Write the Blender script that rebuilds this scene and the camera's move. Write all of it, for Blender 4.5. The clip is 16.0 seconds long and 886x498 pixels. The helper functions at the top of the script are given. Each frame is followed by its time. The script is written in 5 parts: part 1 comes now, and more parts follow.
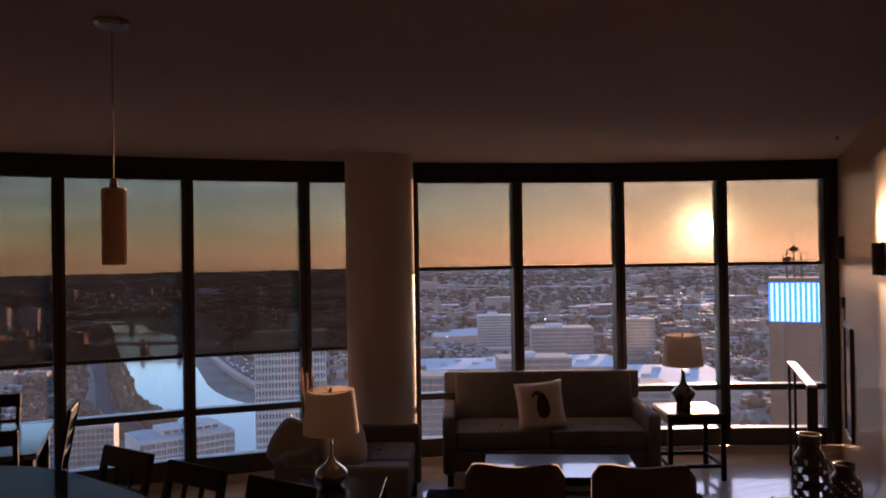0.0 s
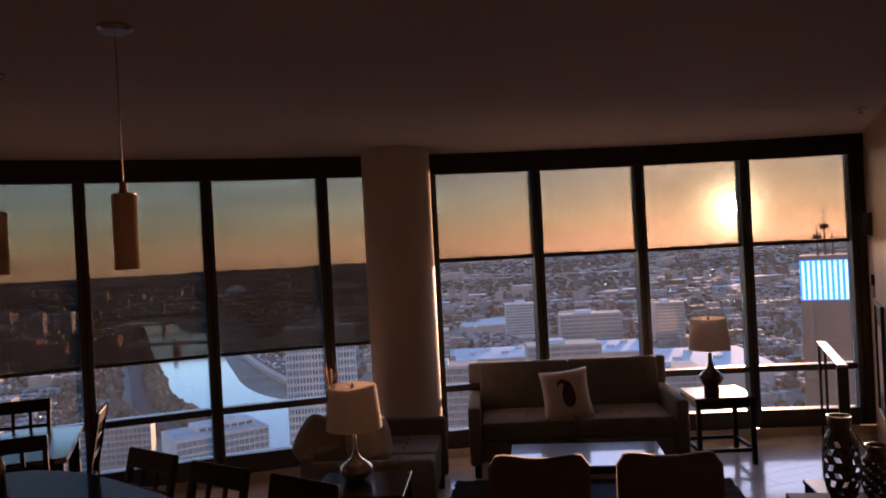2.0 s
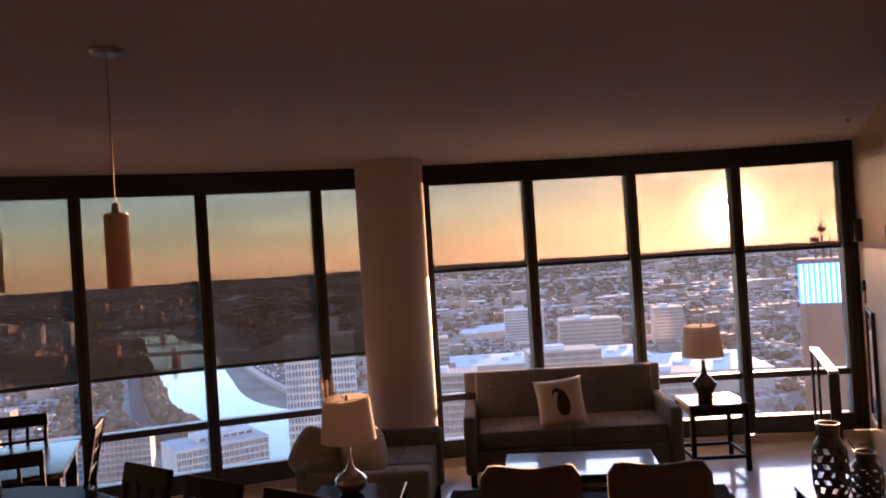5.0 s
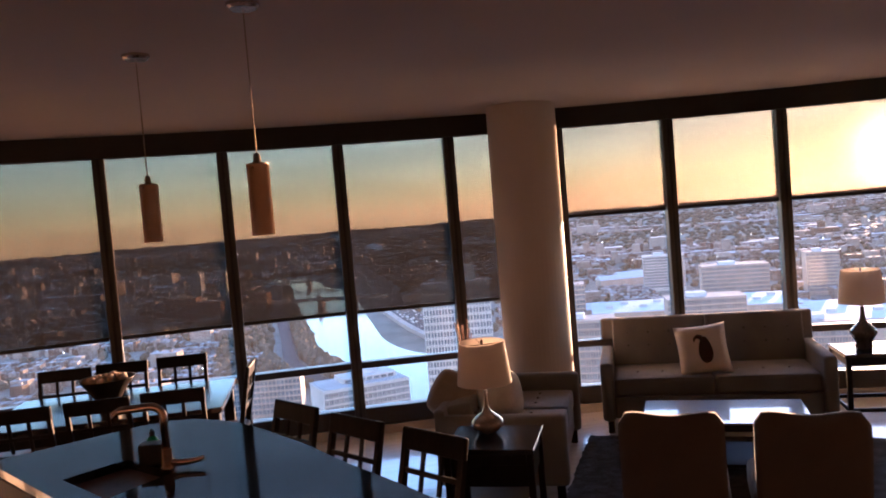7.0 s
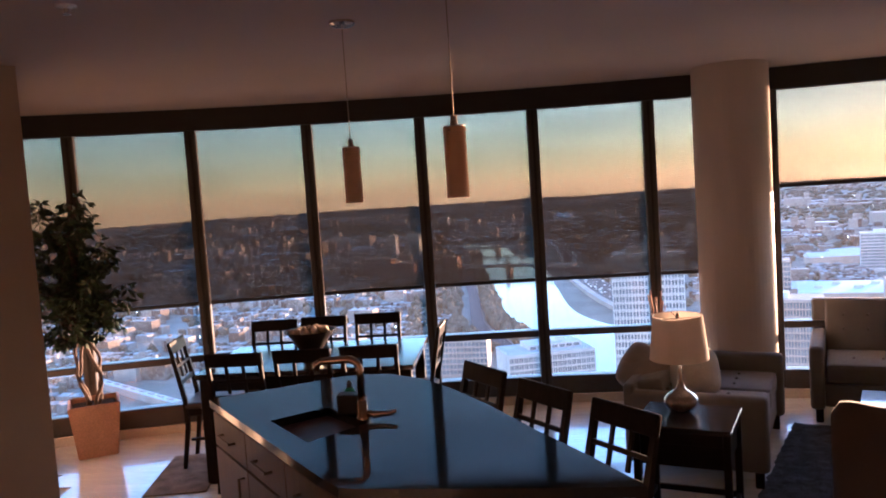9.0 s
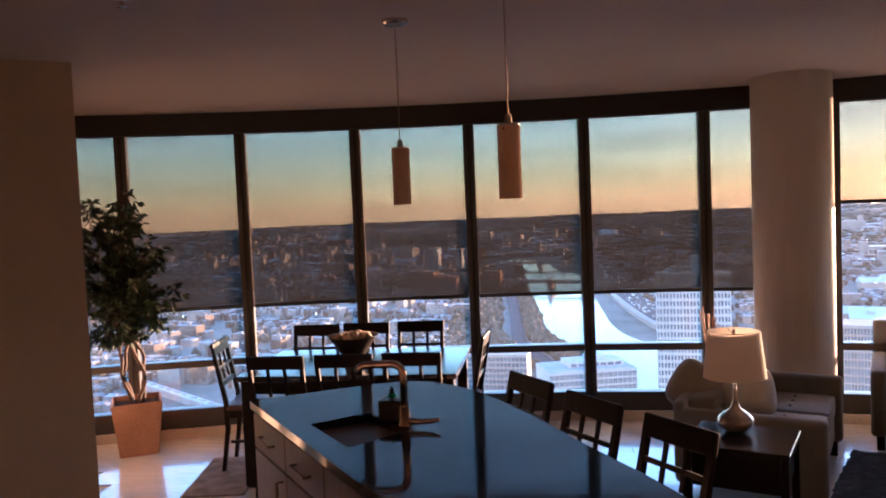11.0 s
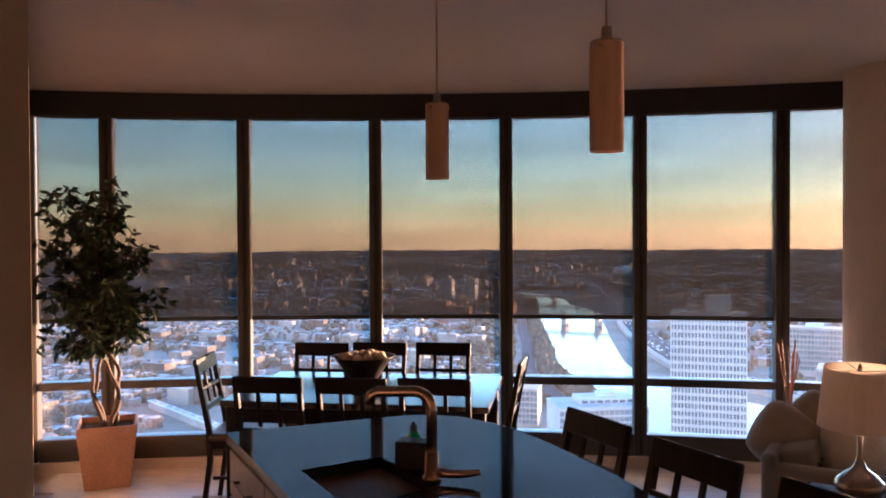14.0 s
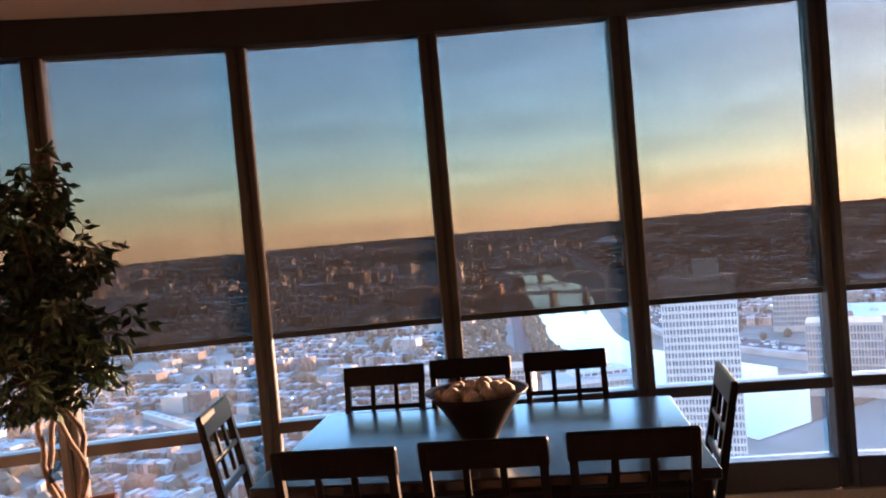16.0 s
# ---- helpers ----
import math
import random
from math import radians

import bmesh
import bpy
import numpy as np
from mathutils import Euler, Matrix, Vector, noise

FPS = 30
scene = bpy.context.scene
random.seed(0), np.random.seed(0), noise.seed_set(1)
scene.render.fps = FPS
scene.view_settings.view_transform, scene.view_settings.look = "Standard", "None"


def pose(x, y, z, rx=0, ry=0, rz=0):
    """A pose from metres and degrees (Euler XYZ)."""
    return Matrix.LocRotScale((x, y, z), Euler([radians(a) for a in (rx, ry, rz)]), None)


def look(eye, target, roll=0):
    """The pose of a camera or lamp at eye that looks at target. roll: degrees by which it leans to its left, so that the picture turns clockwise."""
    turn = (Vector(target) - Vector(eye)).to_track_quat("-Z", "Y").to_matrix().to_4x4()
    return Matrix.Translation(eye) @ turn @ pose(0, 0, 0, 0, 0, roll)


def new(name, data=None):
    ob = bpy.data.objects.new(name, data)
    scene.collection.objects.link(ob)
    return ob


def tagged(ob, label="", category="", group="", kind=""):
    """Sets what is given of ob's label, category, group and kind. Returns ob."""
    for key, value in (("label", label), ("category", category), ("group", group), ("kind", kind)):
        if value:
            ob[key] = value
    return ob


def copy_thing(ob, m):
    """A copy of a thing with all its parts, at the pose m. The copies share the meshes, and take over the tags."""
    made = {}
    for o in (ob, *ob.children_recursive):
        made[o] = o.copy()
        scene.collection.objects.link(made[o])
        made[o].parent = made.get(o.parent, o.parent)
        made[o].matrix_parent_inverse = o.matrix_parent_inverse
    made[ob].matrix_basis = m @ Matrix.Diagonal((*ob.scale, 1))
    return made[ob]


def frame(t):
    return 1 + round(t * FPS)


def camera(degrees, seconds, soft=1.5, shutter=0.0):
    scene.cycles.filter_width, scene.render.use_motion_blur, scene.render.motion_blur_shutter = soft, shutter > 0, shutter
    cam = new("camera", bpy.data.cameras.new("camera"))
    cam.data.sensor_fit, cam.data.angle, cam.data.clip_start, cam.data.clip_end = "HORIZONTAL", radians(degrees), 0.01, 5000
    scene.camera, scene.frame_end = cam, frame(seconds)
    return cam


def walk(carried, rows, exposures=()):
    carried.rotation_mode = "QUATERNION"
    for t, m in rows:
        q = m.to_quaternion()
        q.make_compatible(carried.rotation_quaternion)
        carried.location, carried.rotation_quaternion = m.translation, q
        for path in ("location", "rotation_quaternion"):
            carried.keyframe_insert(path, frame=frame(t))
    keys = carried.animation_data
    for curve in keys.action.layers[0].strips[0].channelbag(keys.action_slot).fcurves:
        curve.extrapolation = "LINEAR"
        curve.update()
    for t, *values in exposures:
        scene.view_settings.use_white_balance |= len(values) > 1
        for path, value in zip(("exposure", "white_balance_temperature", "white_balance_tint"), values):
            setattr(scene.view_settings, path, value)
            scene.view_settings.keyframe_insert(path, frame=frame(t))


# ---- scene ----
cam = camera(58.9, 16.0, 1.9)
PATH = [
    (0, (0.543, 0.382, 1.863), (0.342, 2.372, 1.878), -0.9),
    (0.5, (0.538, 0.427, 1.832), (0.385, 2.421, 1.836), -1.2),
    (1, (0.549, 0.431, 1.857), (0.406, 2.425, 1.831), -1.3),
    (1.5, (0.572, 0.429, 1.857), (0.367, 2.419, 1.835), -1.6),
    (2, (0.588, 0.414, 1.87), (0.322, 2.397, 1.863), -3.0),
    (2.5, (0.606, 0.397, 1.874), (0.326, 2.377, 1.885), -3.5),
    (3, (0.617, 0.39, 1.88), (0.355, 2.372, 1.889), -3.4),
    (5.5, (0.64, 0.374, 1.899), (0.376, 2.357, 1.91), -3.7),
    (6, (0.646, 0.38, 1.897), (0.322, 2.354, 1.879), -4.4),
    (6.5, (0.642, 0.395, 1.893), (0.221, 2.349, 1.827), -4.7),
    (7, (0.633, 0.405, 1.884), (0.031, 2.31, 1.785), -4.7),
    (7.5, (0.627, 0.42, 1.882), (-0.11, 2.276, 1.761), -5.1),
    (8, (0.614, 0.434, 1.88), (-0.251, 2.233, 1.75), -4.7),
    (8.5, (0.606, 0.438, 1.876), (-0.36, 2.184, 1.741), -4.1),
    (9, (0.596, 0.447, 1.872), (-0.444, 2.149, 1.726), -3.8),
    (9.5, (0.582, 0.455, 1.87), (-0.515, 2.121, 1.721), -3.5),
    (12, (0.443, 0.574, 1.788), (-0.689, 2.22, 1.701), -2.2),
    (12.5, (0.378, 0.627, 1.77), (-0.753, 2.273, 1.655), -3.1),
    (13, (0.275, 0.754, 1.739), (-0.881, 2.378, 1.58), -5.6),
    (13.5, (0.128, 0.972, 1.695), (-1.043, 2.593, 1.66), -1.9),
    (14, (-0.075, 1.185, 1.645), (-1.236, 2.814, 1.616), -0.3),
    (14.5, (-0.396, 1.447, 1.604), (-1.601, 3.042, 1.543), -1.1),
    (15, (-0.744, 1.763, 1.584), (-2.003, 3.315, 1.521), -1.7),
    (15.5, (-1.165, 2.011, 1.559), (-2.356, 3.615, 1.458), -3.6),
    (16, (-1.58, 2.283, 1.562), (-2.706, 3.935, 1.495), -5.0),
]
walk(cam, [(t, look(eye, target, roll)) for t, eye, target, roll in PATH],
     exposures=[(0, 2.45, 4550, 20), (1.5, 2.4, 4550, 20), (3.0, 2.85, 4600, 21), (5.5, 3.55, 4600, 19), (7.0, 3.75, 4400, 16), (9.5, 4.12, 4100, 12), (12.0, 4.18, 4100, 11), (14.0, 4.2, 4150, 10), (16.0, 4.2, 4250, 10)])

# ---- world and sun ----
SUN_AZ, SUN_EL = 12.7, 1.6
world = bpy.data.worlds.new("dusk_sky")
scene.world = world
world.use_nodes = True
wn = world.node_tree
sky = wn.nodes.new("ShaderNodeTexSky")
sky.sky_type = "NISHITA"
sky.sun_disc = False
sky.sun_elevation = radians(SUN_EL)
sky.sun_rotation = radians(SUN_AZ)
sky.air_density, sky.dust_density, sky.ozone_density = 1.0, 0.12, 2.0
hs = wn.nodes.new("ShaderNodeHueSaturation")
hs.inputs["Saturation"].default_value = 0.83
# thin streaks of high cloud
wc = wn.nodes.new("ShaderNodeTexCoord")
wm = wn.nodes.new("ShaderNodeMapping")
wm.inputs["Scale"].default_value = (2.2, 2.2, 26.0)
wm.inputs["Rotation"].default_value = (0.06, -0.05, 0.0)
wt = wn.nodes.new("ShaderNodeTexNoise")
wt.inputs["Scale"].default_value = 1.6
wt.inputs["Detail"].default_value = 6
wr = wn.nodes.new("ShaderNodeMapRange")
wr.inputs["From Min"].default_value, wr.inputs["From Max"].default_value = 0.42, 0.72
wr.inputs["To Min"].default_value, wr.inputs["To Max"].default_value = 0.92, 1.28
wx = wn.nodes.new("ShaderNodeVectorMath")
wx.operation = "SCALE"
wn.links.new(wc.outputs["Generated"], wm.inputs[0])
wn.links.new(wm.outputs[0], wt.inputs[0])
wn.links.new(wt.outputs[0], wr.inputs[0])
wn.links.new(sky.outputs[0], wx.inputs[0])
wn.links.new(wr.outputs[0], wx.inputs["Scale"])
wn.links.new(wx.outputs[0], hs.inputs["Color"])
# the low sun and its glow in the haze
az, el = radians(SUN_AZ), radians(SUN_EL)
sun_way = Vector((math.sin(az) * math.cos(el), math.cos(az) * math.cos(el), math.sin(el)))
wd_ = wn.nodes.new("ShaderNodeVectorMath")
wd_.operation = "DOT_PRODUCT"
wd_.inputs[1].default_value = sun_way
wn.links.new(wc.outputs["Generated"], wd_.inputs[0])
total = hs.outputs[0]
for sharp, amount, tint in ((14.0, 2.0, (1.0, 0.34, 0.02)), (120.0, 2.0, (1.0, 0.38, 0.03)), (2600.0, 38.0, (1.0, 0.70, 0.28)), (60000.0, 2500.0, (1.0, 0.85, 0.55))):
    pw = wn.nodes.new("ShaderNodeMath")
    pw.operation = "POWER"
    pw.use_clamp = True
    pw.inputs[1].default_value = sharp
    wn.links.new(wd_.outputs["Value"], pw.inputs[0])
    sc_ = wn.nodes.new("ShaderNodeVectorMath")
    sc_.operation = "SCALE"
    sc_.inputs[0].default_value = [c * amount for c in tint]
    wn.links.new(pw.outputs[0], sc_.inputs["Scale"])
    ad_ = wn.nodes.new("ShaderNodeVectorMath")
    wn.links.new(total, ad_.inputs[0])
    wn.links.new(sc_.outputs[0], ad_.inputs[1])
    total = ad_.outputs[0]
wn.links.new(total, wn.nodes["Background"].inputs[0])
wn.nodes["Background"].inputs[1].default_value = 0.15
sun = new("sun", bpy.data.lights.new("sun", "SUN"))
sun.data.energy, sun.data.angle, sun.data.color = 2.7, radians(0.6), (1.0, 0.45, 0.15)
sun.matrix_world = look(sun_way * 50, (0, 0, 0))


# ---- materials ----
def mat(name, col, rough=0.5, metal=0.0, vary=0.15, scale=6.0, fine=80.0, bump=0.1, col2=None, island=0.0, rnd=0.0, coat=0.0, sheen=0.0, stretch=None, bumpd=0.01):
    """A node material: base colour varied by coarse and fine noise, with a little relief."""
    m = bpy.data.materials.new(name)
    m.use_nodes = True
    nt = m.node_tree
    N, L = nt.nodes, nt.links
    b = N["Principled BSDF"]
    b.inputs["Roughness"].default_value = rough
    b.inputs["Metallic"].default_value = metal
    b.inputs["Coat Weight"].default_value = coat
    b.inputs["Sheen Weight"].default_value = sheen
    tc = N.new("ShaderNodeTexCoord")
    mp = N.new("ShaderNodeMapping")
    if stretch:
        mp.inputs["Scale"].default_value = stretch
    L.new(tc.outputs["Object"], mp.inputs[0])
    n1 = N.new("ShaderNodeTexNoise")
    n1.inputs["Scale"].default_value = scale
    n1.inputs["Detail"].default_value = 5
    n2 = N.new("ShaderNodeTexNoise")
    n2.inputs["Scale"].default_value = fine
    n2.inputs["Detail"].default_value = 3
    L.new(mp.outputs[0], n1.inputs[0])
    L.new(mp.outputs[0], n2.inputs[0])
    ad = N.new("ShaderNodeMath")
    ad.operation = "ADD"
    L.new(n1.outputs[0], ad.inputs[0])
    L.new(n2.outputs[0], ad.inputs[1])
    last = ad
    for amount, sock in ((island, "Random Per Island"), (rnd, "Random")):
        if amount:
            g = N.new("ShaderNodeNewGeometry") if sock == "Random Per Island" else N.new("ShaderNodeObjectInfo")
            mu = N.new("ShaderNodeMath")
            mu.operation = "MULTIPLY_ADD"
            mu.inputs[1].default_value = amount
            L.new(g.outputs[sock], mu.inputs[0])
            L.new(last.outputs[0], mu.inputs[2])
            sb = N.new("ShaderNodeMath")
            sb.operation = "SUBTRACT"
            sb.inputs[1].default_value = amount / 2
            L.new(mu.outputs[0], sb.inputs[0])
            last = sb
    rp = N.new("ShaderNodeValToRGB")
    c2 = col2 or tuple(min(1, c * (1 + 2 * vary)) for c in col)
    c1 = col if col2 else tuple(c * max(0, 1 - 2 * vary) for c in col)
    rp.color_ramp.elements[0].position, rp.color_ramp.elements[0].color = 0.35, (*c1, 1)
    rp.color_ramp.elements[1].position, rp.color_ramp.elements[1].color = 0.65, (*c2, 1)
    hf = N.new("ShaderNodeMath")
    hf.operation = "MULTIPLY"
    hf.inputs[1].default_value = 0.5
    L.new(last.outputs[0], hf.inputs[0])
    L.new(hf.outputs[0], rp.inputs[0])
    L.new(rp.outputs[0], b.inputs["Base Color"])
    if bump:
        bp = N.new("ShaderNodeBump")
        bp.inputs["Strength"].default_value = bump
        bp.inputs["Distance"].default_value = bumpd
        L.new(n2.outputs[0], bp.inputs["Height"])
        L.new(bp.outputs[0], b.inputs["Normal"])
    return m


# likely the same cream; its warm, dimmer light is put into this tan
M_WARMWALL = mat("cream_wall_warm_dim", (0.42, 0.30, 0.18), 0.32, vary=0.03, scale=1.5, fine=220, bump=0.05)
M_WALL = mat("cream_wall_paint", (0.38, 0.325, 0.26), 0.7, vary=0.03, scale=1.5, fine=220, bump=0.05)
M_CEIL = mat("ceiling_paint", (0.43, 0.38, 0.355), 0.85, vary=0.03, scale=0.8, fine=200, bump=0.05)
M_COL = mat("column_paint", (0.47, 0.42, 0.36), 0.6, vary=0.03, scale=1.5, fine=220, bump=0.05)
M_FRAME = mat("dark_bronze_aluminium", (0.055, 0.047, 0.042), 0.42, 0.3, vary=0.1, scale=3, fine=150, bump=0.03)
M_FASCIA = mat("dark_fascia_paint", (0.012, 0.011, 0.011), 0.6, vary=0.1, bump=0.02)
M_PLINTH = mat("beige_stone_sill", (0.52, 0.46, 0.36), 0.35, vary=0.08, scale=4)
M_FLOOR = mat("pale_glossy_floorboards", (0.74, 0.71, 0.66), 0.24, vary=0.06, scale=2.5, fine=40, bump=0.05, rnd=0.35, stretch=(1, 8, 1), coat=1.0, bumpd=0.002)
M_FLOOR.node_tree.nodes["Principled BSDF"].inputs["Specular IOR Level"].default_value = 0.9
M_FLOOR.node_tree.nodes["Principled BSDF"].inputs["Coat Roughness"].default_value = 0.07
M_GROUT = mat("floor_underlay", (0.30, 0.26, 0.20), 0.5, vary=0.1)
M_GRANITE = mat("black_granite", (0.012, 0.013, 0.016), 0.08, vary=0.3, scale=30, fine=260, bump=0.0, coat=0.3)
M_CAB = mat("brown_maple_veneer", (0.115, 0.062, 0.036), 0.42, vary=0.12, scale=3, fine=40, bump=0.05, stretch=(1, 1, 0.12))
M_ESP = mat("espresso_wood", (0.010, 0.007, 0.006), 0.42, vary=0.25, scale=5, fine=60, bump=0.06, stretch=(1, 1, 0.15))
M_ESP.node_tree.nodes["Principled BSDF"].inputs["Specular IOR Level"].default_value = 0.12
# brown for the unseen closing walls, kept dark to swallow bounced light
M_DARKWALL = mat("bounce_cutting_brown", (0.10, 0.065, 0.045), 0.5, vary=0.15, scale=2, fine=40, bump=0.05, stretch=(1, 1, 0.15))
M_TABLETOP = mat("espresso_tabletop", (0.014, 0.010, 0.009), 0.20, vary=0.2, scale=4, fine=60, bump=0.02, stretch=(0.15, 1, 1), coat=0.0)
M_SEAT = mat("brown_leatherette", (0.07, 0.04, 0.026), 0.5, vary=0.1, fine=160, bump=0.15)
M_SOFA = mat("grey_taupe_weave", (0.13, 0.122, 0.115), 0.9, vary=0.12, scale=4, fine=340, bump=0.35, sheen=0.3, bumpd=0.004)
M_SEAM = mat("sofa_button_weave", (0.075, 0.07, 0.066), 0.9, vary=0.12, fine=300, bump=0.2, bumpd=0.003)
M_ARMCH = mat("tan_weave", (0.075, 0.055, 0.045), 0.9, vary=0.1, scale=4, fine=300, bump=0.3, sheen=0.2, bumpd=0.004)
M_CUSH = mat("cream_linen", (0.60, 0.55, 0.48), 0.9, vary=0.06, fine=300, bump=0.25, bumpd=0.003)
M_CUSHPALE = mat("pale_plush", (0.34, 0.31, 0.27), 0.95, vary=0.12, fine=200, bump=0.4, sheen=0.3, bumpd=0.006)
M_CUSHTAN = mat("taupe_plush", (0.19, 0.16, 0.135), 0.95, vary=0.12, fine=200, bump=0.4, sheen=0.4, bumpd=0.006)
M_MOTIF = mat("dark_brown_print", (0.05, 0.025, 0.02), 0.9, vary=0.1)
M_RUG = mat("charcoal_shag", (0.06, 0.06, 0.06), 1.0, vary=0.35, scale=12, fine=160, bump=1.0, bumpd=0.02)
M_MAT = mat("woven_doormat", (0.20, 0.17, 0.14), 1.0, vary=0.3, scale=9, fine=200, bump=0.6)
M_STEEL = mat("brushed_nickel", (0.55, 0.50, 0.45), 0.25, 1.0, vary=0.05, fine=200, bump=0.02)
# nickel with the copper glint of the low sun put into the colour
M_FAUCET = mat("sun_tinted_nickel", (0.46, 0.35, 0.26), 0.27, 1.0, vary=0.08, fine=200, bump=0.02)
M_PULL = mat("aged_bronze_pull", (0.16, 0.12, 0.09), 0.4, 0.9, vary=0.1, fine=200, bump=0.02)
M_SINK = mat("dark_composite_sink", (0.03, 0.028, 0.026), 0.35, vary=0.2, fine=300, bump=0.05)
M_BLACK = mat("black_plastic", (0.01, 0.01, 0.011), 0.3, vary=0.1, bump=0.02)
M_POT = mat("terracotta_glaze", (0.31, 0.155, 0.07), 0.55, vary=0.12, scale=5, fine=90, bump=0.08)
M_SOIL = mat("potting_soil", (0.03, 0.022, 0.016), 1.0, vary=0.4, fine=60, bump=1.0)
M_BARK = mat("ficus_bark", (0.075, 0.046, 0.03), 0.8, vary=0.3, scale=14, fine=70, bump=0.4, stretch=(1, 1, 0.3))
M_LEAF = mat("ficus_leaf", (0.022, 0.045, 0.014), 0.6, vary=0.3, scale=3, bump=0.02, island=0.5)
M_CERAM = mat("dark_glazed_ceramic", (0.05, 0.035, 0.03), 0.15, vary=0.25, scale=12, bump=0.05, coat=0.5)
M_VASE = mat("dark_satin_ceramic", (0.03, 0.022, 0.02), 0.34, vary=0.25, scale=12, bump=0.05)
M_LAMPBASE = mat("smoked_glass_lamp_base", (0.30, 0.27, 0.25), 0.10, 0.6, vary=0.15, scale=8, bump=0.0, coat=1.0)
M_BOWL = mat("dark_wooden_bowl", (0.02, 0.014, 0.012), 0.4, vary=0.2, bump=0.05)
M_BALL = mat("natural_wicker_ball", (0.46, 0.38, 0.31), 0.8, vary=0.25, fine=90, bump=0.4, rnd=0.4)
M_WHITE = mat("white_lacquer", (0.75, 0.75, 0.74), 0.15, vary=0.03, bump=0.0, coat=0.5)
M_CTOP = mat("frosted_glass_top", (0.30, 0.34, 0.36), 0.22, vary=0.04, bump=0.0, coat=1.0)
M_PAPER = mat("picture_paper", (0.55, 0.42, 0.30), 0.7, vary=0.25, scale=5, fine=30, bump=0.0)
M_TWIG = mat("dry_reed", (0.32, 0.17, 0.09), 0.8, vary=0.2)
# outdoors
M_RIVER = mat("river_water", (0.03, 0.04, 0.045), 0.12, vary=0.1, scale=0.01, fine=0.15, bump=0.12, bumpd=0.3)
M_GROUND = mat("city_ground", (0.13, 0.135, 0.105), 0.95, vary=0.1, scale=0.004, fine=0.03, bump=0.0, col2=(0.27, 0.255, 0.22))
M_ROOF = mat("pale_roofing", (0.15, 0.15, 0.145), 0.8, bump=0.0, scale=0.05, fine=0.4, col2=(0.40, 0.41, 0.41), island=0.9)
M_BRICK = mat("row_house_walls", (0.10, 0.065, 0.05), 0.9, bump=0.0, scale=0.05, fine=0.4, col2=(0.34, 0.29, 0.25), island=0.9)
M_WOODS = mat("bare_woodland", (0.050, 0.050, 0.034), 1.0, bump=0.0, scale=0.05, fine=0.5, col2=(0.13, 0.105, 0.075), island=0.7)
M_CONC = mat("pale_concrete", (0.54, 0.52, 0.49), 0.85, vary=0.1, scale=0.08, fine=1.0, bump=0.0)
M_CONC2 = mat("tan_concrete", (0.40, 0.34, 0.29), 0.85, vary=0.12, scale=0.08, fine=1.0, bump=0.0)
M_ASPH = mat("asphalt", (0.06, 0.06, 0.062), 0.9, vary=0.15, scale=0.1, fine=1.0, bump=0.0)
M_WINDARK = mat("far_window_glass", (0.17, 0.185, 0.20), 0.15, vary=0.2, scale=0.2, bump=0.0, rnd=0.3)
M_WHITEROOF = mat("white_membrane_roof", (0.62, 0.63, 0.65), 0.8, vary=0.08, scale=0.03, fine=0.3, bump=0.0)
M_BROWN = mat("brown_stone_cladding", (0.17, 0.10, 0.07), 0.7, vary=0.12, scale=0.08, fine=1.0, bump=0.0)
M_REDBRICK = mat("weathered_red_brick", (0.24, 0.11, 0.075), 0.9, vary=0.15, scale=0.08, fine=1.0, bump=0.0)
M_CARS = mat("car_paint", (0.05, 0.05, 0.06), 0.3, bump=0.0, scale=0.2, col2=(0.6, 0.6, 0.6), island=1.0)


def glass_mat(name, tint, ior=1.45, haze_dust=0.009):
    m = bpy.data.materials.new(name)
    m.use_nodes = True
    nt = m.node_tree
    nt.nodes.remove(nt.nodes["Principled BSDF"])
    out = nt.nodes["Material Output"]
    tr = nt.nodes.new("ShaderNodeBsdfTransparent")
    tr.inputs[0].default_value = (*tint, 1)
    gl = nt.nodes.new("ShaderNodeBsdfGlossy")
    gl.inputs["Roughness"].default_value = 0.01
    fr = nt.nodes.new("ShaderNodeFresnel")
    fr.inputs[0].default_value = ior
    # a thin dust film scatters a little light, standing in for city haze
    du = nt.nodes.new("ShaderNodeBsdfTranslucent")
    du.inputs[0].default_value = (0.9, 0.88, 0.85, 1)
    ns = nt.nodes.new("ShaderNodeTexNoise")
    ns.inputs["Scale"].default_value = 3.0
    ns.inputs["Detail"].default_value = 5
    tc = nt.nodes.new("ShaderNodeTexCoord")
    mp = nt.nodes.new("ShaderNodeMapping")
    mp.inputs["Scale"].default_value = (2.0, 2.0, 0.35)
    nt.links.new(tc.outputs["Object"], mp.inputs[0])
    nt.links.new(mp.outputs[0], ns.inputs[0])
    rg = nt.nodes.new("ShaderNodeMapRange")
    rg.inputs["To Min"].default_value, rg.inputs["To Max"].default_value = haze_dust * 0.5, haze_dust * 1.5
    nt.links.new(ns.outputs[0], rg.inputs[0])
    md = nt.nodes.new("ShaderNodeMixShader")
    nt.links.new(rg.outputs[0], md.inputs[0])
    nt.links.new(tr.outputs[0], md.inputs[1])
    nt.links.new(du.outputs[0], md.inputs[2])
    tr = md
    mx = nt.nodes.new("ShaderNodeMixShader")
    nt.links.new(fr.outputs[0], mx.inputs[0])
    nt.links.new(tr.outputs[0], mx.inputs[1])
    nt.links.new(gl.outputs[0], mx.inputs[2])
    nt.links.new(mx.outputs[0], out.inputs[0])
    return m


M_GLASS = glass_mat("window_glass", (0.93, 0.95, 0.95))


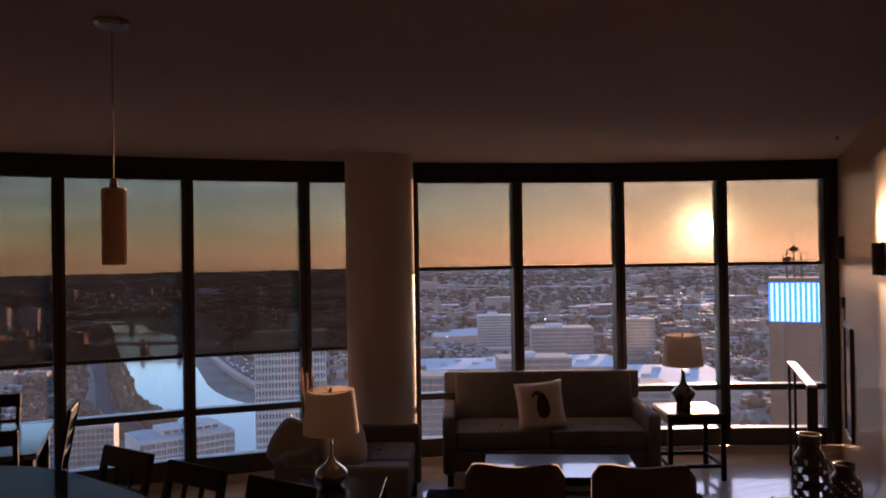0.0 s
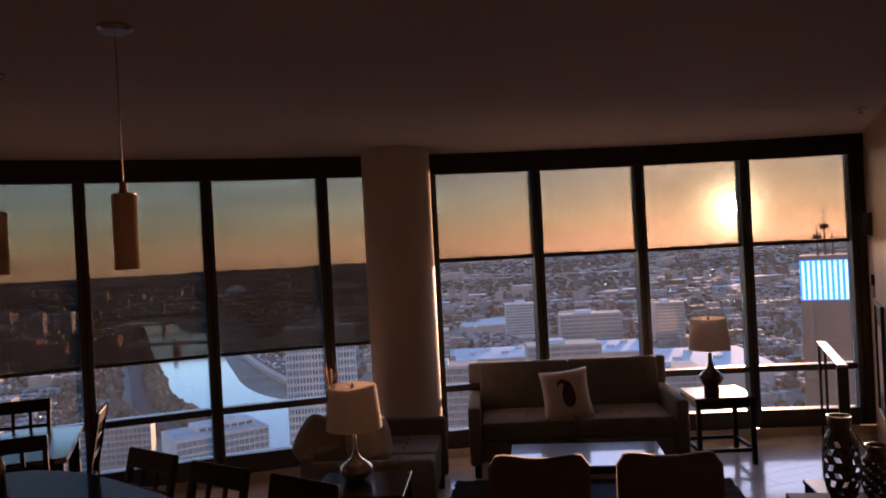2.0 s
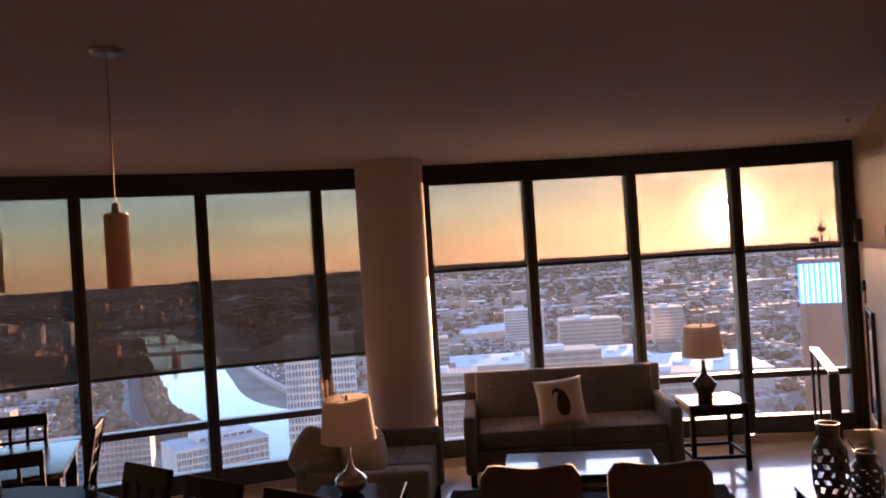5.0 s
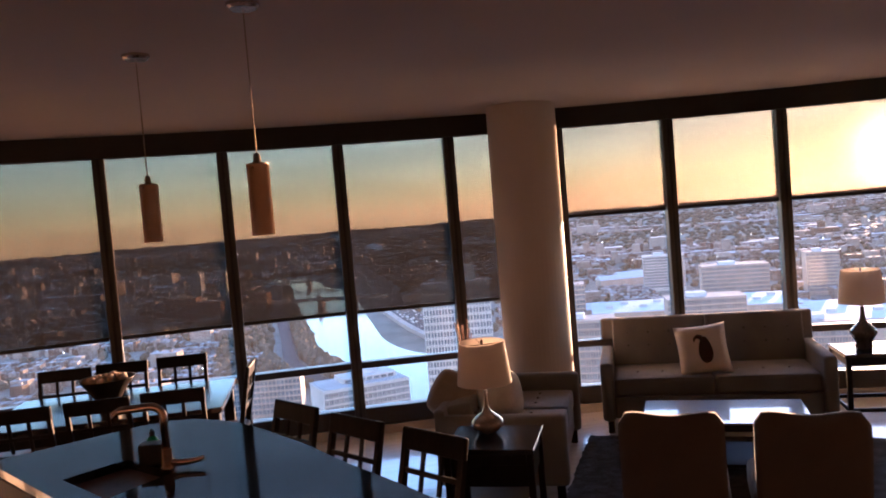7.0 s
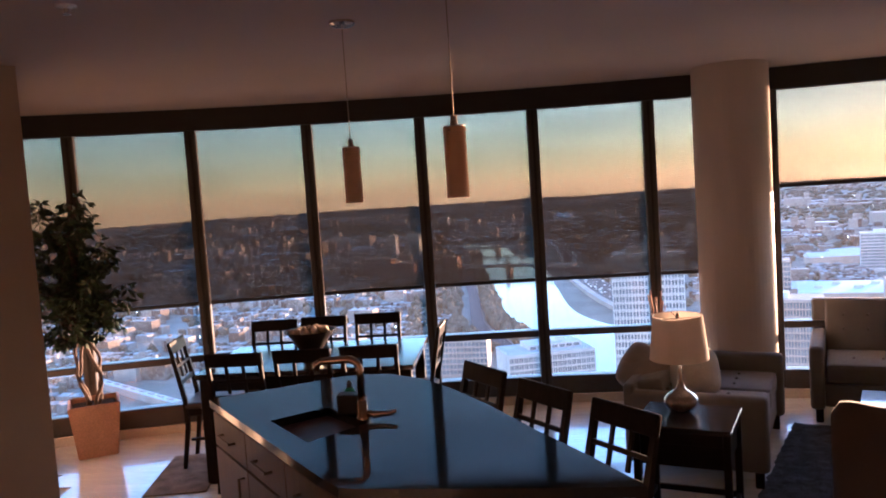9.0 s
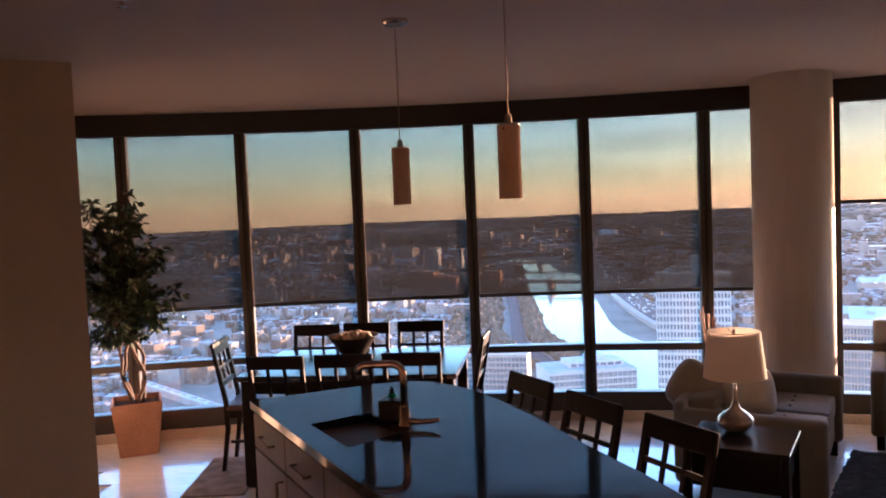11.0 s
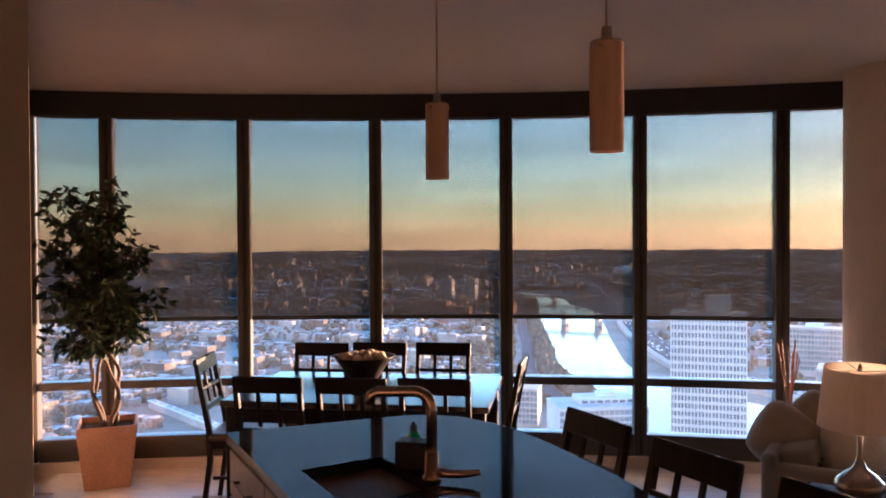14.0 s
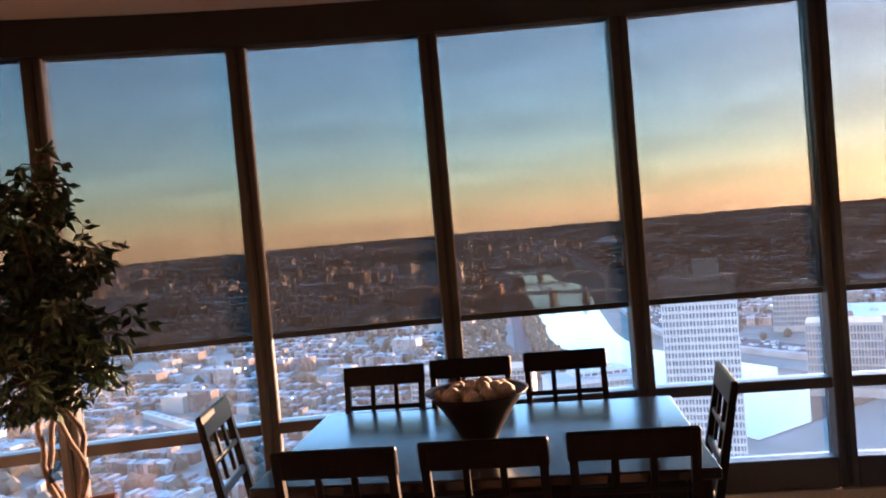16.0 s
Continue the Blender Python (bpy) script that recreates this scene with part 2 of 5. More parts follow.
def screen_mat(name, through_col, fabric, share):
    """Open-weave roller screen: part of the light passes, the threads are dark fabric."""
    m = bpy.data.materials.new(name)
    m.use_nodes = True
    nt = m.node_tree
    nt.nodes.remove(nt.nodes["Principled BSDF"])
    tr = nt.nodes.new("ShaderNodeBsdfTransparent")
    tr.inputs[0].default_value = (*through_col, 1)
    df = nt.nodes.new("ShaderNodeBsdfDiffuse")
    tl = nt.nodes.new("ShaderNodeBsdfTranslucent")
    wv = nt.nodes.new("ShaderNodeTexNoise")
    wv.inputs["Scale"].default_value = 300
    rp = nt.nodes.new("ShaderNodeValToRGB")
    rp.color_ramp.elements[0].color = (*[c * 0.85 for c in fabric], 1)
    rp.color_ramp.elements[1].color = (*[c * 1.15 for c in fabric], 1)
    tc = nt.nodes.new("ShaderNodeTexCoord")
    nt.links.new(tc.outputs["Object"], wv.inputs[0])
    nt.links.new(wv.outputs[0], rp.inputs[0])
    nt.links.new(rp.outputs[0], df.inputs[0])
    nt.links.new(rp.outputs[0], tl.inputs[0])
    m1 = nt.nodes.new("ShaderNodeMixShader")
    m1.inputs[0].default_value = 0.35
    nt.links.new(df.outputs[0], m1.inputs[1])
    nt.links.new(tl.outputs[0], m1.inputs[2])
    m2 = nt.nodes.new("ShaderNodeMixShader")
    m2.inputs[0].default_value = 1 - share
    nt.links.new(tr.outputs[0], m2.inputs[1])
    nt.links.new(m1.outputs[0], m2.inputs[2])
    nt.links.new(m2.outputs[0], nt.nodes["Material Output"].inputs[0])
    return m


M_SCREEN = screen_mat("roller_screen_weave", (1.0, 0.93, 0.85), (0.015, 0.0135, 0.0125), 0.33)
M_SHADE = screen_mat("linen_lamp_shade", (1, 0.9, 0.8), (0.78, 0.73, 0.67), 0.03)
M_PENDANT = screen_mat("amber_frosted_glass", (1, 0.85, 0.7), (0.74, 0.58, 0.43), 0.05)


def glow_mat(name, col, strength):
    m = bpy.data.materials.new(name)
    m.use_nodes = True
    b = m.node_tree.nodes["Principled BSDF"]
    b.inputs["Base Color"].default_value = (*col, 1)
    b.inputs["Emission Color"].default_value = (*col, 1)
    b.inputs["Emission Strength"].default_value = strength
    return m


M_LED_BLUE = glow_mat("led_blue", (0.06, 0.22, 0.75), 0.35)
M_LED_WHITE = glow_mat("led_white", (0.55, 0.72, 0.9), 0.5)
M_TAIL = glow_mat("street_light", (1.0, 0.85, 0.6), 2.0)


# ---- building helpers ----
def bm_box(bm, c, s, rot=None, taper=1.0):
    m = Matrix.Translation(c) @ (rot or Matrix.Identity(4)) @ Matrix.Diagonal((*s, 1))
    r = bmesh.ops.create_cube(bm, size=1.0, matrix=m)
    return r["verts"]


def box(c, s, bev=0.0, seg=2, rot=None):
    bm = bmesh.new()
    bm_box(bm, c, s, rot)
    if bev:
        bmesh.ops.bevel(bm, geom=bm.edges[:], offset=bev, segments=seg, affect="EDGES", profile=0.5)
    return bm


def prism(points, z0, z1, bev=0.0):
    bm = bmesh.new()
    lo = [bm.verts.new((x, y, z0)) for x, y in points]
    hi = [bm.verts.new((x, y, z1)) for x, y in points]
    n = len(points)
    bm.faces.new(lo[::-1])
    top = bm.faces.new(hi)
    for i in range(n):
        bm.faces.new((lo[i], lo[(i + 1) % n], hi[(i + 1) % n], hi[i]))
    bmesh.ops.recalc_face_normals(bm, faces=bm.faces[:])
    if bev:
        es = [e for e in bm.edges if e.verts[0].co.z == e.verts[1].co.z]
        bmesh.ops.bevel(bm, geom=es, offset=bev, segments=2, affect="EDGES", profile=0.5)
    return bm


def lathe(profile, n=28, c=(0, 0, 0)):
    bm = bmesh.new()
    rings = []
    for r, z in profile:
        if r < 1e-5:
            rings.append([bm.verts.new((c[0], c[1], c[2] + z))])
        else:
            rings.append([bm.verts.new((c[0] + r * math.cos(2 * math.pi * i / n), c[1] + r * math.sin(2 * math.pi * i / n), c[2] + z)) for i in range(n)])
    for a, b in zip(rings, rings[1:]):
        for i in range(n):
            j = (i + 1) % n
            if len(a) == 1 and len(b) == 1:
                continue
            if len(a) == 1:
                bm.faces.new((a[0], b[j], b[i]))
            elif len(b) == 1:
                bm.faces.new((a[i], a[j], b[0]))
            else:
                bm.faces.new((a[i], a[j], b[j], b[i]))
    bmesh.ops.recalc_face_normals(bm, faces=bm.faces[:])
    return bm


def tube(points, r, n=10, bm=None):
    """A round bar through points; r one radius or one for each point."""
    bm = bm or bmesh.new()
    ps = [Vector(p) for p in points]
    rs = r if isinstance(r, (list, tuple)) else [r] * len(ps)
    rings = []
    side = None
    for i, p in enumerate(ps):
        d = (ps[min(i + 1, len(ps) - 1)] - ps[max(i - 1, 0)]).normalized()
        if side is None:
            side = d.orthogonal().normalized()
        side = (side - d * side.dot(d)).normalized()
        up = d.cross(side)
        rings.append([bm.verts.new(p + rs[i] * (math.cos(2 * math.pi * k / n) * side + math.sin(2 * math.pi * k / n) * up)) for k in range(n)])
    for a, b in zip(rings, rings[1:]):
        for k in range(n):
            bm.faces.new((a[k], a[(k + 1) % n], b[(k + 1) % n], b[k]))
    bm.faces.new(rings[0][::-1])
    bm.faces.new(rings[-1])
    return bm


def pillow(w, h, d, n=12, plump=0.0):
    bm = bmesh.new()
    g = {}
    for s in (1, -1):
        for i in range(n + 1):
            for j in range(n + 1):
                u, v = 2 * i / n - 1, 2 * j / n - 1
                edge = max(abs(u), abs(v)) >= 0.999
                if edge and s == -1:
                    g[s, i, j] = g[1, i, j]
                    continue
                t = max(0, (1 - u ** 4)) ** 0.6 * max(0, (1 - v ** 4)) ** 0.6
                pin = 1 - 0.07 * (1 - abs(v) ** 2) * abs(u) - 0.0
                pin2 = 1 - 0.07 * (1 - abs(u) ** 2) * abs(v)
                rnd = 1 - plump * u * u * v * v
                g[s, i, j] = bm.verts.new((u * w / 2 * pin * rnd, s * d / 2 * t, v * h / 2 * pin2 * rnd))
        for i in range(n):
            for j in range(n):
                f = [g[s, i, j], g[s, i + 1, j], g[s, i + 1, j + 1], g[s, i, j + 1]]
                bm.faces.new(f if s == -1 else f[::-1])
    bmesh.ops.recalc_face_normals(bm, faces=bm.faces[:])
    return bm


def mesh_of(name, bm, material, smooth=False):
    me = bpy.data.meshes.new(name)
    bm.to_mesh(me)
    bm.free()
    for m in (material if isinstance(material, (list, tuple)) else [material]):
        me.materials.append(m)
    if smooth:
        for p in me.polygons:
            p.use_smooth = True
    return me


def part(name, bm, material, parent, label="", smooth=False, at=None):
    ob = new(name, mesh_of(name, bm, material, smooth))
    ob.parent = parent
    if at is not None:
        ob.matrix_basis = at
    if label:
        ob["label"] = label
    return ob


def thing(name, label, category, at=None, group="", kind=""):
    ob = new(name)
    ob.empty_display_size = 0.1
    if at is not None:
        ob.matrix_basis = at
    return tagged(ob, label, category, group, kind)


def single(name, bm, material, label, category, at=None, group="", kind="", smooth=False):
    ob = new(name, mesh_of(name, bm, material, smooth))
    if at is not None:
        ob.matrix_basis = at
    return tagged(ob, label, category, group, kind)


def raw(name, verts, faces, mats, idx=None):
    me = bpy.data.meshes.new(name)
    me.from_pydata(verts, [], faces)
    for m in mats:
        me.materials.append(m)
    if idx is not None:
        me.polygons.foreach_set("material_index", idx)
    me.update()
    return new(name, me)


# ---- the room ----
CX, CY, R = 3.4145, -4.5152, 12.43
CEIL = 2.68
STEP = 4.40
RIGHT_EDGE = 129.79


def arc(deg, r=R):
    a = radians(deg)
    return CX + r * math.cos(a), CY + r * math.sin(a)


MULL = [RIGHT_EDGE + 0.21 + STEP * (2 - k) for k in range(0, 12)]
WALL_C, WALL_E = (-3.47, 2.90), (-5.65, 3.99)
NOOK = (-4.40, 1.10)
BACK_L, BACK_R = (-4.40, -2.60), (0.397, -2.60)
CORNER_R = (3.436, 7.95)


def outline(r):
    pts = [arc(90.0 + 47.0 * i / 40, r) for i in range(41)]
    return pts + [WALL_E, WALL_C, NOOK, BACK_L, BACK_R]


OUT = outline(R + 0.10)
OUT[0] = (3.455, 8.01)
floor = single("floor", prism(OUT, -0.30, -0.012), M_GROUT, "pale underlay beneath glossy floorboards", "floor", kind="structure")
ceiling = single("ceiling", prism(OUT, CEIL, CEIL + 0.3), M_CEIL, "smooth painted ceiling, warm white", "ceiling", kind="structure")


def wall(name, a, b, z0=-0.012, z1=CEIL, thick=0.16, material=M_WALL, label="cream painted plaster wall"):
    a, b = Vector(a), Vector(b)
    d = (b - a).normalized()
    n = Vector((-d.y, d.x)) * thick
    pts = [a, b, b + n, a + n]
    return single(name, prism([(p.x, p.y) for p in pts], z0, z1), material, label, "wall", kind="structure")


wall("wall_east", CORNER_R, BACK_R, material=M_WARMWALL, label="wall with sconces and pictures, warm dim light in its tan")
# added walls out of view, dark so that little light bounces back
wall("wall_back", BACK_R, BACK_L, material=M_DARKWALL, label="unseen closing wall, darkened to cut bounced light")
wall("wall_west", BACK_L, NOOK, material=M_DARKWALL, label="unseen closing wall, darkened to cut bounced light")
wall("wall_nook", NOOK, WALL_C)
wall("wall_dining", WALL_C, WALL_E, label="cream painted wall beside the dining windows")

# ceiling-level fascia that hides the roller screens, and the sill below
def ring(a0, a1, r0, r1, z0, z1, n=40):
    inner = [arc(a0 + (a1 - a0) * i / n, r0) for i in range(n + 1)]
    outer = [arc(a0 + (a1 - a0) * i / n, r1) for i in range(n + 1)]
    return prism(inner + outer[::-1], z0, z1)


single("fascia", ring(89.6, 136.85, R - 0.10, R - 0.04, 2.505, CEIL - 0.002), M_FASCIA, "dark blind box fascia along the window head", "trim", kind="structure")
single("window_sill", ring(89.6, 136.85, R - 0.07, R + 0.06, -0.012, 0.075), M_PLINTH, "low beige stone curb below the windows", "sill", kind="structure")

# windows: chords between mullions
LEFT_SCREEN, RIGHT_SCREEN = 1.08, 1.75
for k in range(0, 11):
    a1, a0 = MULL[k], MULL[k + 1]
    p, q = Vector(arc(a1)), Vector(arc(a0))
    if k == 0:
        p = Vector(arc(136.75))
    mid = (p + q) / 2
    d = (q - p)
    ln = d.length
    rot = math.degrees(math.atan2(d.y, d.x))
    SHADE_Z = LEFT_SCREEN if k < 7 else RIGHT_SCREEN
    w = thing(f"window_{k + 1}", "tall dark-framed window over the city, roller screen partly down", "window", pose(mid.x, mid.y, 0, 0, 0, rot), kind="structure")
    part("mullion", box((ln / 2, 0.01, 1.34), (0.092, 0.13, 2.52), 0.006, 1), M_FRAME, w)
    # the groove's dark recess is drawn as a dark strip before the face
    part("mullion_groove_strip", box((ln / 2, -0.062, 1.30), (0.022, 0.012, 2.40), 0.002, 1), M_FASCIA, w)
    span = ln - 0.094
    part("bottom_rail", box((0, 0.01, 0.155), (span, 0.12, 0.158), 0.005, 1), M_FRAME, w)
    part("transom", box((0, 0.01, 0.607), (span, 0.11, 0.056), 0.005, 1), M_FRAME, w)
    part("head_rail", box((0, 0.02, 2.56), (span, 0.10, 0.10), 0.005, 1), M_FRAME, w)
    g1 = part("pane", box((0, 0.03, 1.5705), (span, 0.008, 1.869)), M_GLASS, w, "clear upper pane")
    g2 = part("pane", box((0, 0.03, 0.4065), (span, 0.008, 0.343)), M_GLASS, w, "clear lower pane")
    g1.visible_shadow = g2.visible_shadow = False
    s = thing("roller_screen", "dark see-through woven roller screen, lowered partway", "blind", pose(mid.x, mid.y, 0, 0, 0, rot), group="roller screens")
    part("screen_fabric", box((0, -0.012, (SHADE_Z + 2.55) / 2), (span + 0.006, 0.0015, 2.55 - SHADE_Z)), M_SCREEN, s)
    part("bottom_bar", box((0, -0.012, SHADE_Z - 0.013), (span - 0.004, 0.016, 0.030), 0.004, 1), M_BLACK, s)
    part("roller", tube([(-span / 2 + 0.01, -0.005, 2.55), (span / 2 - 0.01, -0.005, 2.55)], 0.028, 12), M_BLACK, s)
# end jambs
for nm, a, jw in (("window_jamb_1", 136.78, 0.09), ("window_jamb_2", 89.97, 0.125)):
    x, y = arc(a)
    single(nm, box((0, 0.01, 1.34), (jw, 0.13, 2.52), 0.005, 1), M_FRAME, "dark bronze window jamb", "jamb", pose(x, y, 0, 0, 0, a - 90), kind="structure")

# round column
cx_, cy_ = arc(109.68, 12.00)
single("column", lathe([(0.0, -0.012), (0.278, -0.012), (0.28, 0.0), (0.28, CEIL), (0.0, CEIL)], 48), M_COL, "round cream painted column between windows", "column", pose(cx_, cy_, 0), kind="structure", smooth=False)

# ---- floorboards near the windows, each a piece ----
BOARD_DIR = radians(28)
ux, uy = Vector((math.cos(BOARD_DIR), math.sin(BOARD_DIR))), Vector((-math.sin(BOARD_DIR), math.cos(BOARD_DIR)))


def inside(p):
    poly = OUT
    c = False
    for i in range(len(poly)):
        (x1, y1), (x2, y2) = poly[i - 1], poly[i]
        if (y1 > p[1]) != (y2 > p[1]) and p[0] < (x2 - x1) * (p[1] - y1) / (y2 - y1) + x1:
            c = not c
    return c


BW, BL = 0.127, 1.55


def lay_boards():
    board_me = mesh_of("plank", box((0, 0, -0.006), (BL - 0.0016, BW - 0.0016, 0.012), 0.0008, 1), M_FLOOR)
    rest_v, rest_f = [], []
    cells = []
    for j in range(-60, 90):
        off = (j * 0.37) % 1.0
        for i in range(-8, 9):
            c = ux * ((i + off) * BL) + uy * (j * BW)
            hit = [inside(c + ux * (BL * f)) for f in (-0.5, -0.25, 0, 0.25, 0.5)]
            if all(hit):
                cells.append((c, BL))
            elif any(hit):
                cells.append((c, 0))
    full = sorted([c for c, l in cells if l], key=lambda c: (c - Vector((-2.6, 5.0))).length)
    for c in full[:290]:
        ob = new("plank", board_me)
        ob.parent = floor
        ob.matrix_basis = Matrix.Translation((c.x, c.y, 0)) @ Matrix.Rotation(BOARD_DIR, 4, "Z")
    short = [c for c, l in cells if not l]
    for c, n in [(c, 1) for c in full[290:]] + [(c, 8) for c in short]:
        for k in range(n):
            l = BL / n
            m = c + ux * (-BL / 2 + l * (k + 0.5))
            if n > 1 and not (inside(m - ux * l / 2) and inside(m + ux * l / 2)):
                continue
            b = len(rest_v)
            e = 0.0 if n > 1 else 0.0008
            for sx, sy in ((-1, -1), (1, -1), (1, 1), (-1, 1)):
                q = m + ux * sx * (l / 2 - e) + uy * sy * (BW / 2 - 0.0008)
                rest_v.append((q.x, q.y, 0))
            for sx, sy in ((-1, -1), (1, -1), (1, 1), (-1, 1)):
                q = m + ux * sx * (l / 2 - e) + uy * sy * (BW / 2 - 0.0008)
                rest_v.append((q.x, q.y, -0.012))
            rest_f += [(b, b + 1, b + 2, b + 3), (b, b + 4, b + 5, b + 1), (b + 1, b + 5, b + 6, b + 2), (b + 2, b + 6, b + 7, b + 3), (b + 3, b + 7, b + 4, b)]
    ob = raw("floorboards", rest_v, rest_f, [M_FLOOR])
    ob.parent = floor
    ob["kind"] = "stuff"


# ---- kitchen island ----
ISLAND = [(-2.47, 3.12), (-1.24, 2.49), (-1.08, 2.42), (-1.0, 2.44), (-0.36, 2.70), (-0.15, 2.80), (-0.40, 2.99), (-0.72, 3.21), (-1.05, 3.46), (-1.36, 3.66), (-1.56, 3.77), (-1.72, 3.82), (-1.88, 3.84), (-2.00, 3.80), (-2.10, 3.71), (-2.27, 3.44)]


def shrink(points, k):
    c = Vector((sum(p[0] for p in points) / len(points), sum(p[1] for p in points) / len(points)))
    return [tuple(c + (Vector(p) - c) * k) for p in points]


def build_island():
    isl = thing("kitchen_island", "dark granite topped kitchen island with brown wood cabinets", "kitchen island", pose(-1.4, 3.1, 0))
    rel = lambda pts: [(x + 1.4, y - 3.1) for x, y in pts]
    sk = [(-1.885, 2.94), (-1.775, 3.20), (-1.435, 3.06), (-1.51, 2.76)]
    # worktop with a rectangular opening for the sink
    bm = bmesh.new()
    outer, inner = rel(ISLAND), rel(sk)
    for z in (0.872, 0.91):
        vo = [bm.verts.new((x, y, z)) for x, y in outer]
        vi = [bm.verts.new((x, y, z)) for x, y in inner]
        es = [bm.edges.new((v[i], v[(i + 1) % len(v)])) for v in (vo, vi) for i in range(len(v))]
        bmesh.ops.triangle_fill(bm, edges=es, use_beauty=True)
        if z < 0.9:
            lo = (vo, vi)
        else:
            for a, b in zip(lo, (vo, vi)):
                for i in range(len(a)):
                    j = (i + 1) % len(a)
                    bm.faces.new((a[i], a[j], b[j], b[i]))
    bmesh.ops.recalc_face_normals(bm, faces=bm.faces[:])
    part("worktop", bm, M_GRANITE, isl, "polished black granite worktop")
    body = [(-2.42, 3.12), (-1.10, 2.455), (-0.46, 2.70), (-0.75, 2.93), (-1.30, 3.33), (-1.70, 3.52), (-2.06, 3.56), (-2.26, 3.36)]
    part("cabinet_body", prism(rel(body), 0.10, 0.871), M_CAB, isl, "brown maple veneer carcass")
    part("toe_kick", prism(rel(shrink(body, 0.93)), 0.0, 0.10), M_BLACK, isl)
    d = (Vector((-1.10, 2.455)) - Vector((-2.42, 3.12)))
    ang = math.atan2(d.y, d.x)
    L = d.length
    for i in range(3):
        w = L / 3 - 0.006
        c = Vector((-2.42, 3.12)) + d * ((i + 0.5) / 3) + Vector((d.y, -d.x)).normalized() * 0.010
        m = pose(c.x + 1.4, c.y - 3.1, 0, 0, 0, math.degrees(ang))
        dr = part("drawer_front", box((0, 0, 0.775), (w, 0.019, 0.165), 0.003, 1), M_CAB, isl, "brown maple drawer front", at=m)
        part("handle", tube([(-0.09, -0.01, 0.775), (-0.09, -0.038, 0.775), (0.09, -0.038, 0.775), (0.09, -0.01, 0.775)], 0.006, 8), M_PULL, dr, "dull bronze bar pull")
        do = part("cabinet_door", box((0, 0, 0.395), (w, 0.019, 0.575), 0.003, 1), M_CAB, isl, "brown maple cabinet door", at=m)
        part("handle", tube([(w / 2 - 0.05, -0.01, 0.64), (w / 2 - 0.05, -0.038, 0.64), (w / 2 - 0.05, -0.038, 0.50), (w / 2 - 0.05, -0.01, 0.50)], 0.006, 8), M_PULL, do, "dull bronze bar pull")
    # sink bowl below the opening
    sb = bmesh.new()
    s_in, s_bot = rel(shrink(sk, 1.0)), rel(shrink(sk, 0.9))
    top = [sb.verts.new((x, y, 0.871)) for x, y in s_in]
    bot = [sb.verts.new((x, y, 0.70)) for x, y in s_bot]
    top2 = [sb.verts.new((x, y, 0.871)) for x, y in rel(shrink(sk, 1.02))]
    bot2 = [sb.verts.new((x, y, 0.69)) for x, y in rel(shrink(sk, 0.93))]
    for a, b in ((top, bot), (bot2, top2), (top2, top)):
        for i in range(4):
            sb.faces.new((a[i], a[(i + 1) % 4], b[(i + 1) % 4], b[i]))
    sb.faces.new(bot)
    sb.faces.new(bot2[::-1])
    sink = part("sink", sb, M_SINK, isl, "dark composite undermount sink")
    part("drain", lathe([(0, 0.702), (0.04, 0.702), (0.045, 0.706), (0.03, 0.708), (0, 0.704)], 20), M_STEEL, sink, at=pose(-0.25, -0.1, 0))
    fx, fy = -1.475 + 1.4, 3.085 - 3.1
    fa = part("faucet", lathe([(0, 0.91), (0.03, 0.91), (0.03, 0.925), (0.022, 0.935), (0.02, 1.0), (0.0, 1.0)], 20), M_FAUCET, isl, "nickel single-lever faucet, low sun's copper glint in its colour", smooth=True, at=pose(fx, fy, 0))
    w = Vector((-0.80, -0.42, 0)).normalized()
    pts = [(0, 0, 0.98), (0, 0, 1.13)]
    for i in range(1, 8):
        a = math.pi / 2 * i / 7
        pts.append((w.x * 0.05 * (1 - math.cos(a)), w.y * 0.05 * (1 - math.cos(a)), 1.13 + 0.05 * math.sin(a)))
    pts += [(w.x * 0.165, w.y * 0.165, 1.178), (w.x * 0.185, w.y * 0.185, 1.168), (w.x * 0.19, w.y * 0.19, 1.14)]
    part("spout", tube(pts, 0.017, 12), M_FAUCET, fa, smooth=True)
    part("lever", tube([(0.0, 0, 0.945), (0.05, 0.02, 0.935), (0.10, 0.045, 0.938), (0.135, 0.06, 0.946)], [0.016, 0.014, 0.012, 0.009], 10), M_FAUCET, fa, smooth=True)


build_island()


def soap():
    g = bpy.data.materials.new("green_soap")
    g.use_nodes = True
    b = g.node_tree.nodes["Principled BSDF"]
    b.inputs["Base Color"].default_value = (0.04, 0.50, 0.20, 1)
    b.inputs["Transmission Weight"].default_value = 0.15
    b.inputs["Roughness"].default_value = 0.1
    c = thing("sink_caddy", "small black sponge caddy beside the sink", "caddy", pose(-1.60, 3.16, 0.91, 0, 0, 20))
    part("holder", box((0, 0, 0.045), (0.11, 0.075, 0.09), 0.008, 2), M_BLACK, c)
    s = thing("soap_bottle", "green dish soap bottle with black pump top", "bottle", pose(-1.650, 3.222, 0.91))
    part("bottle", lathe([(0, 0), (0.026, 0), (0.028, 0.01), (0.028, 0.075), (0.018, 0.092), (0.010, 0.10), (0, 0.10)], 20), g, s, smooth=True)
    part("cap", lathe([(0, 0.10), (0.012, 0.10), (0.012, 0.118), (0.005, 0.122), (0.005, 0.13), (0, 0.13)], 14), M_BLACK, s)


soap()


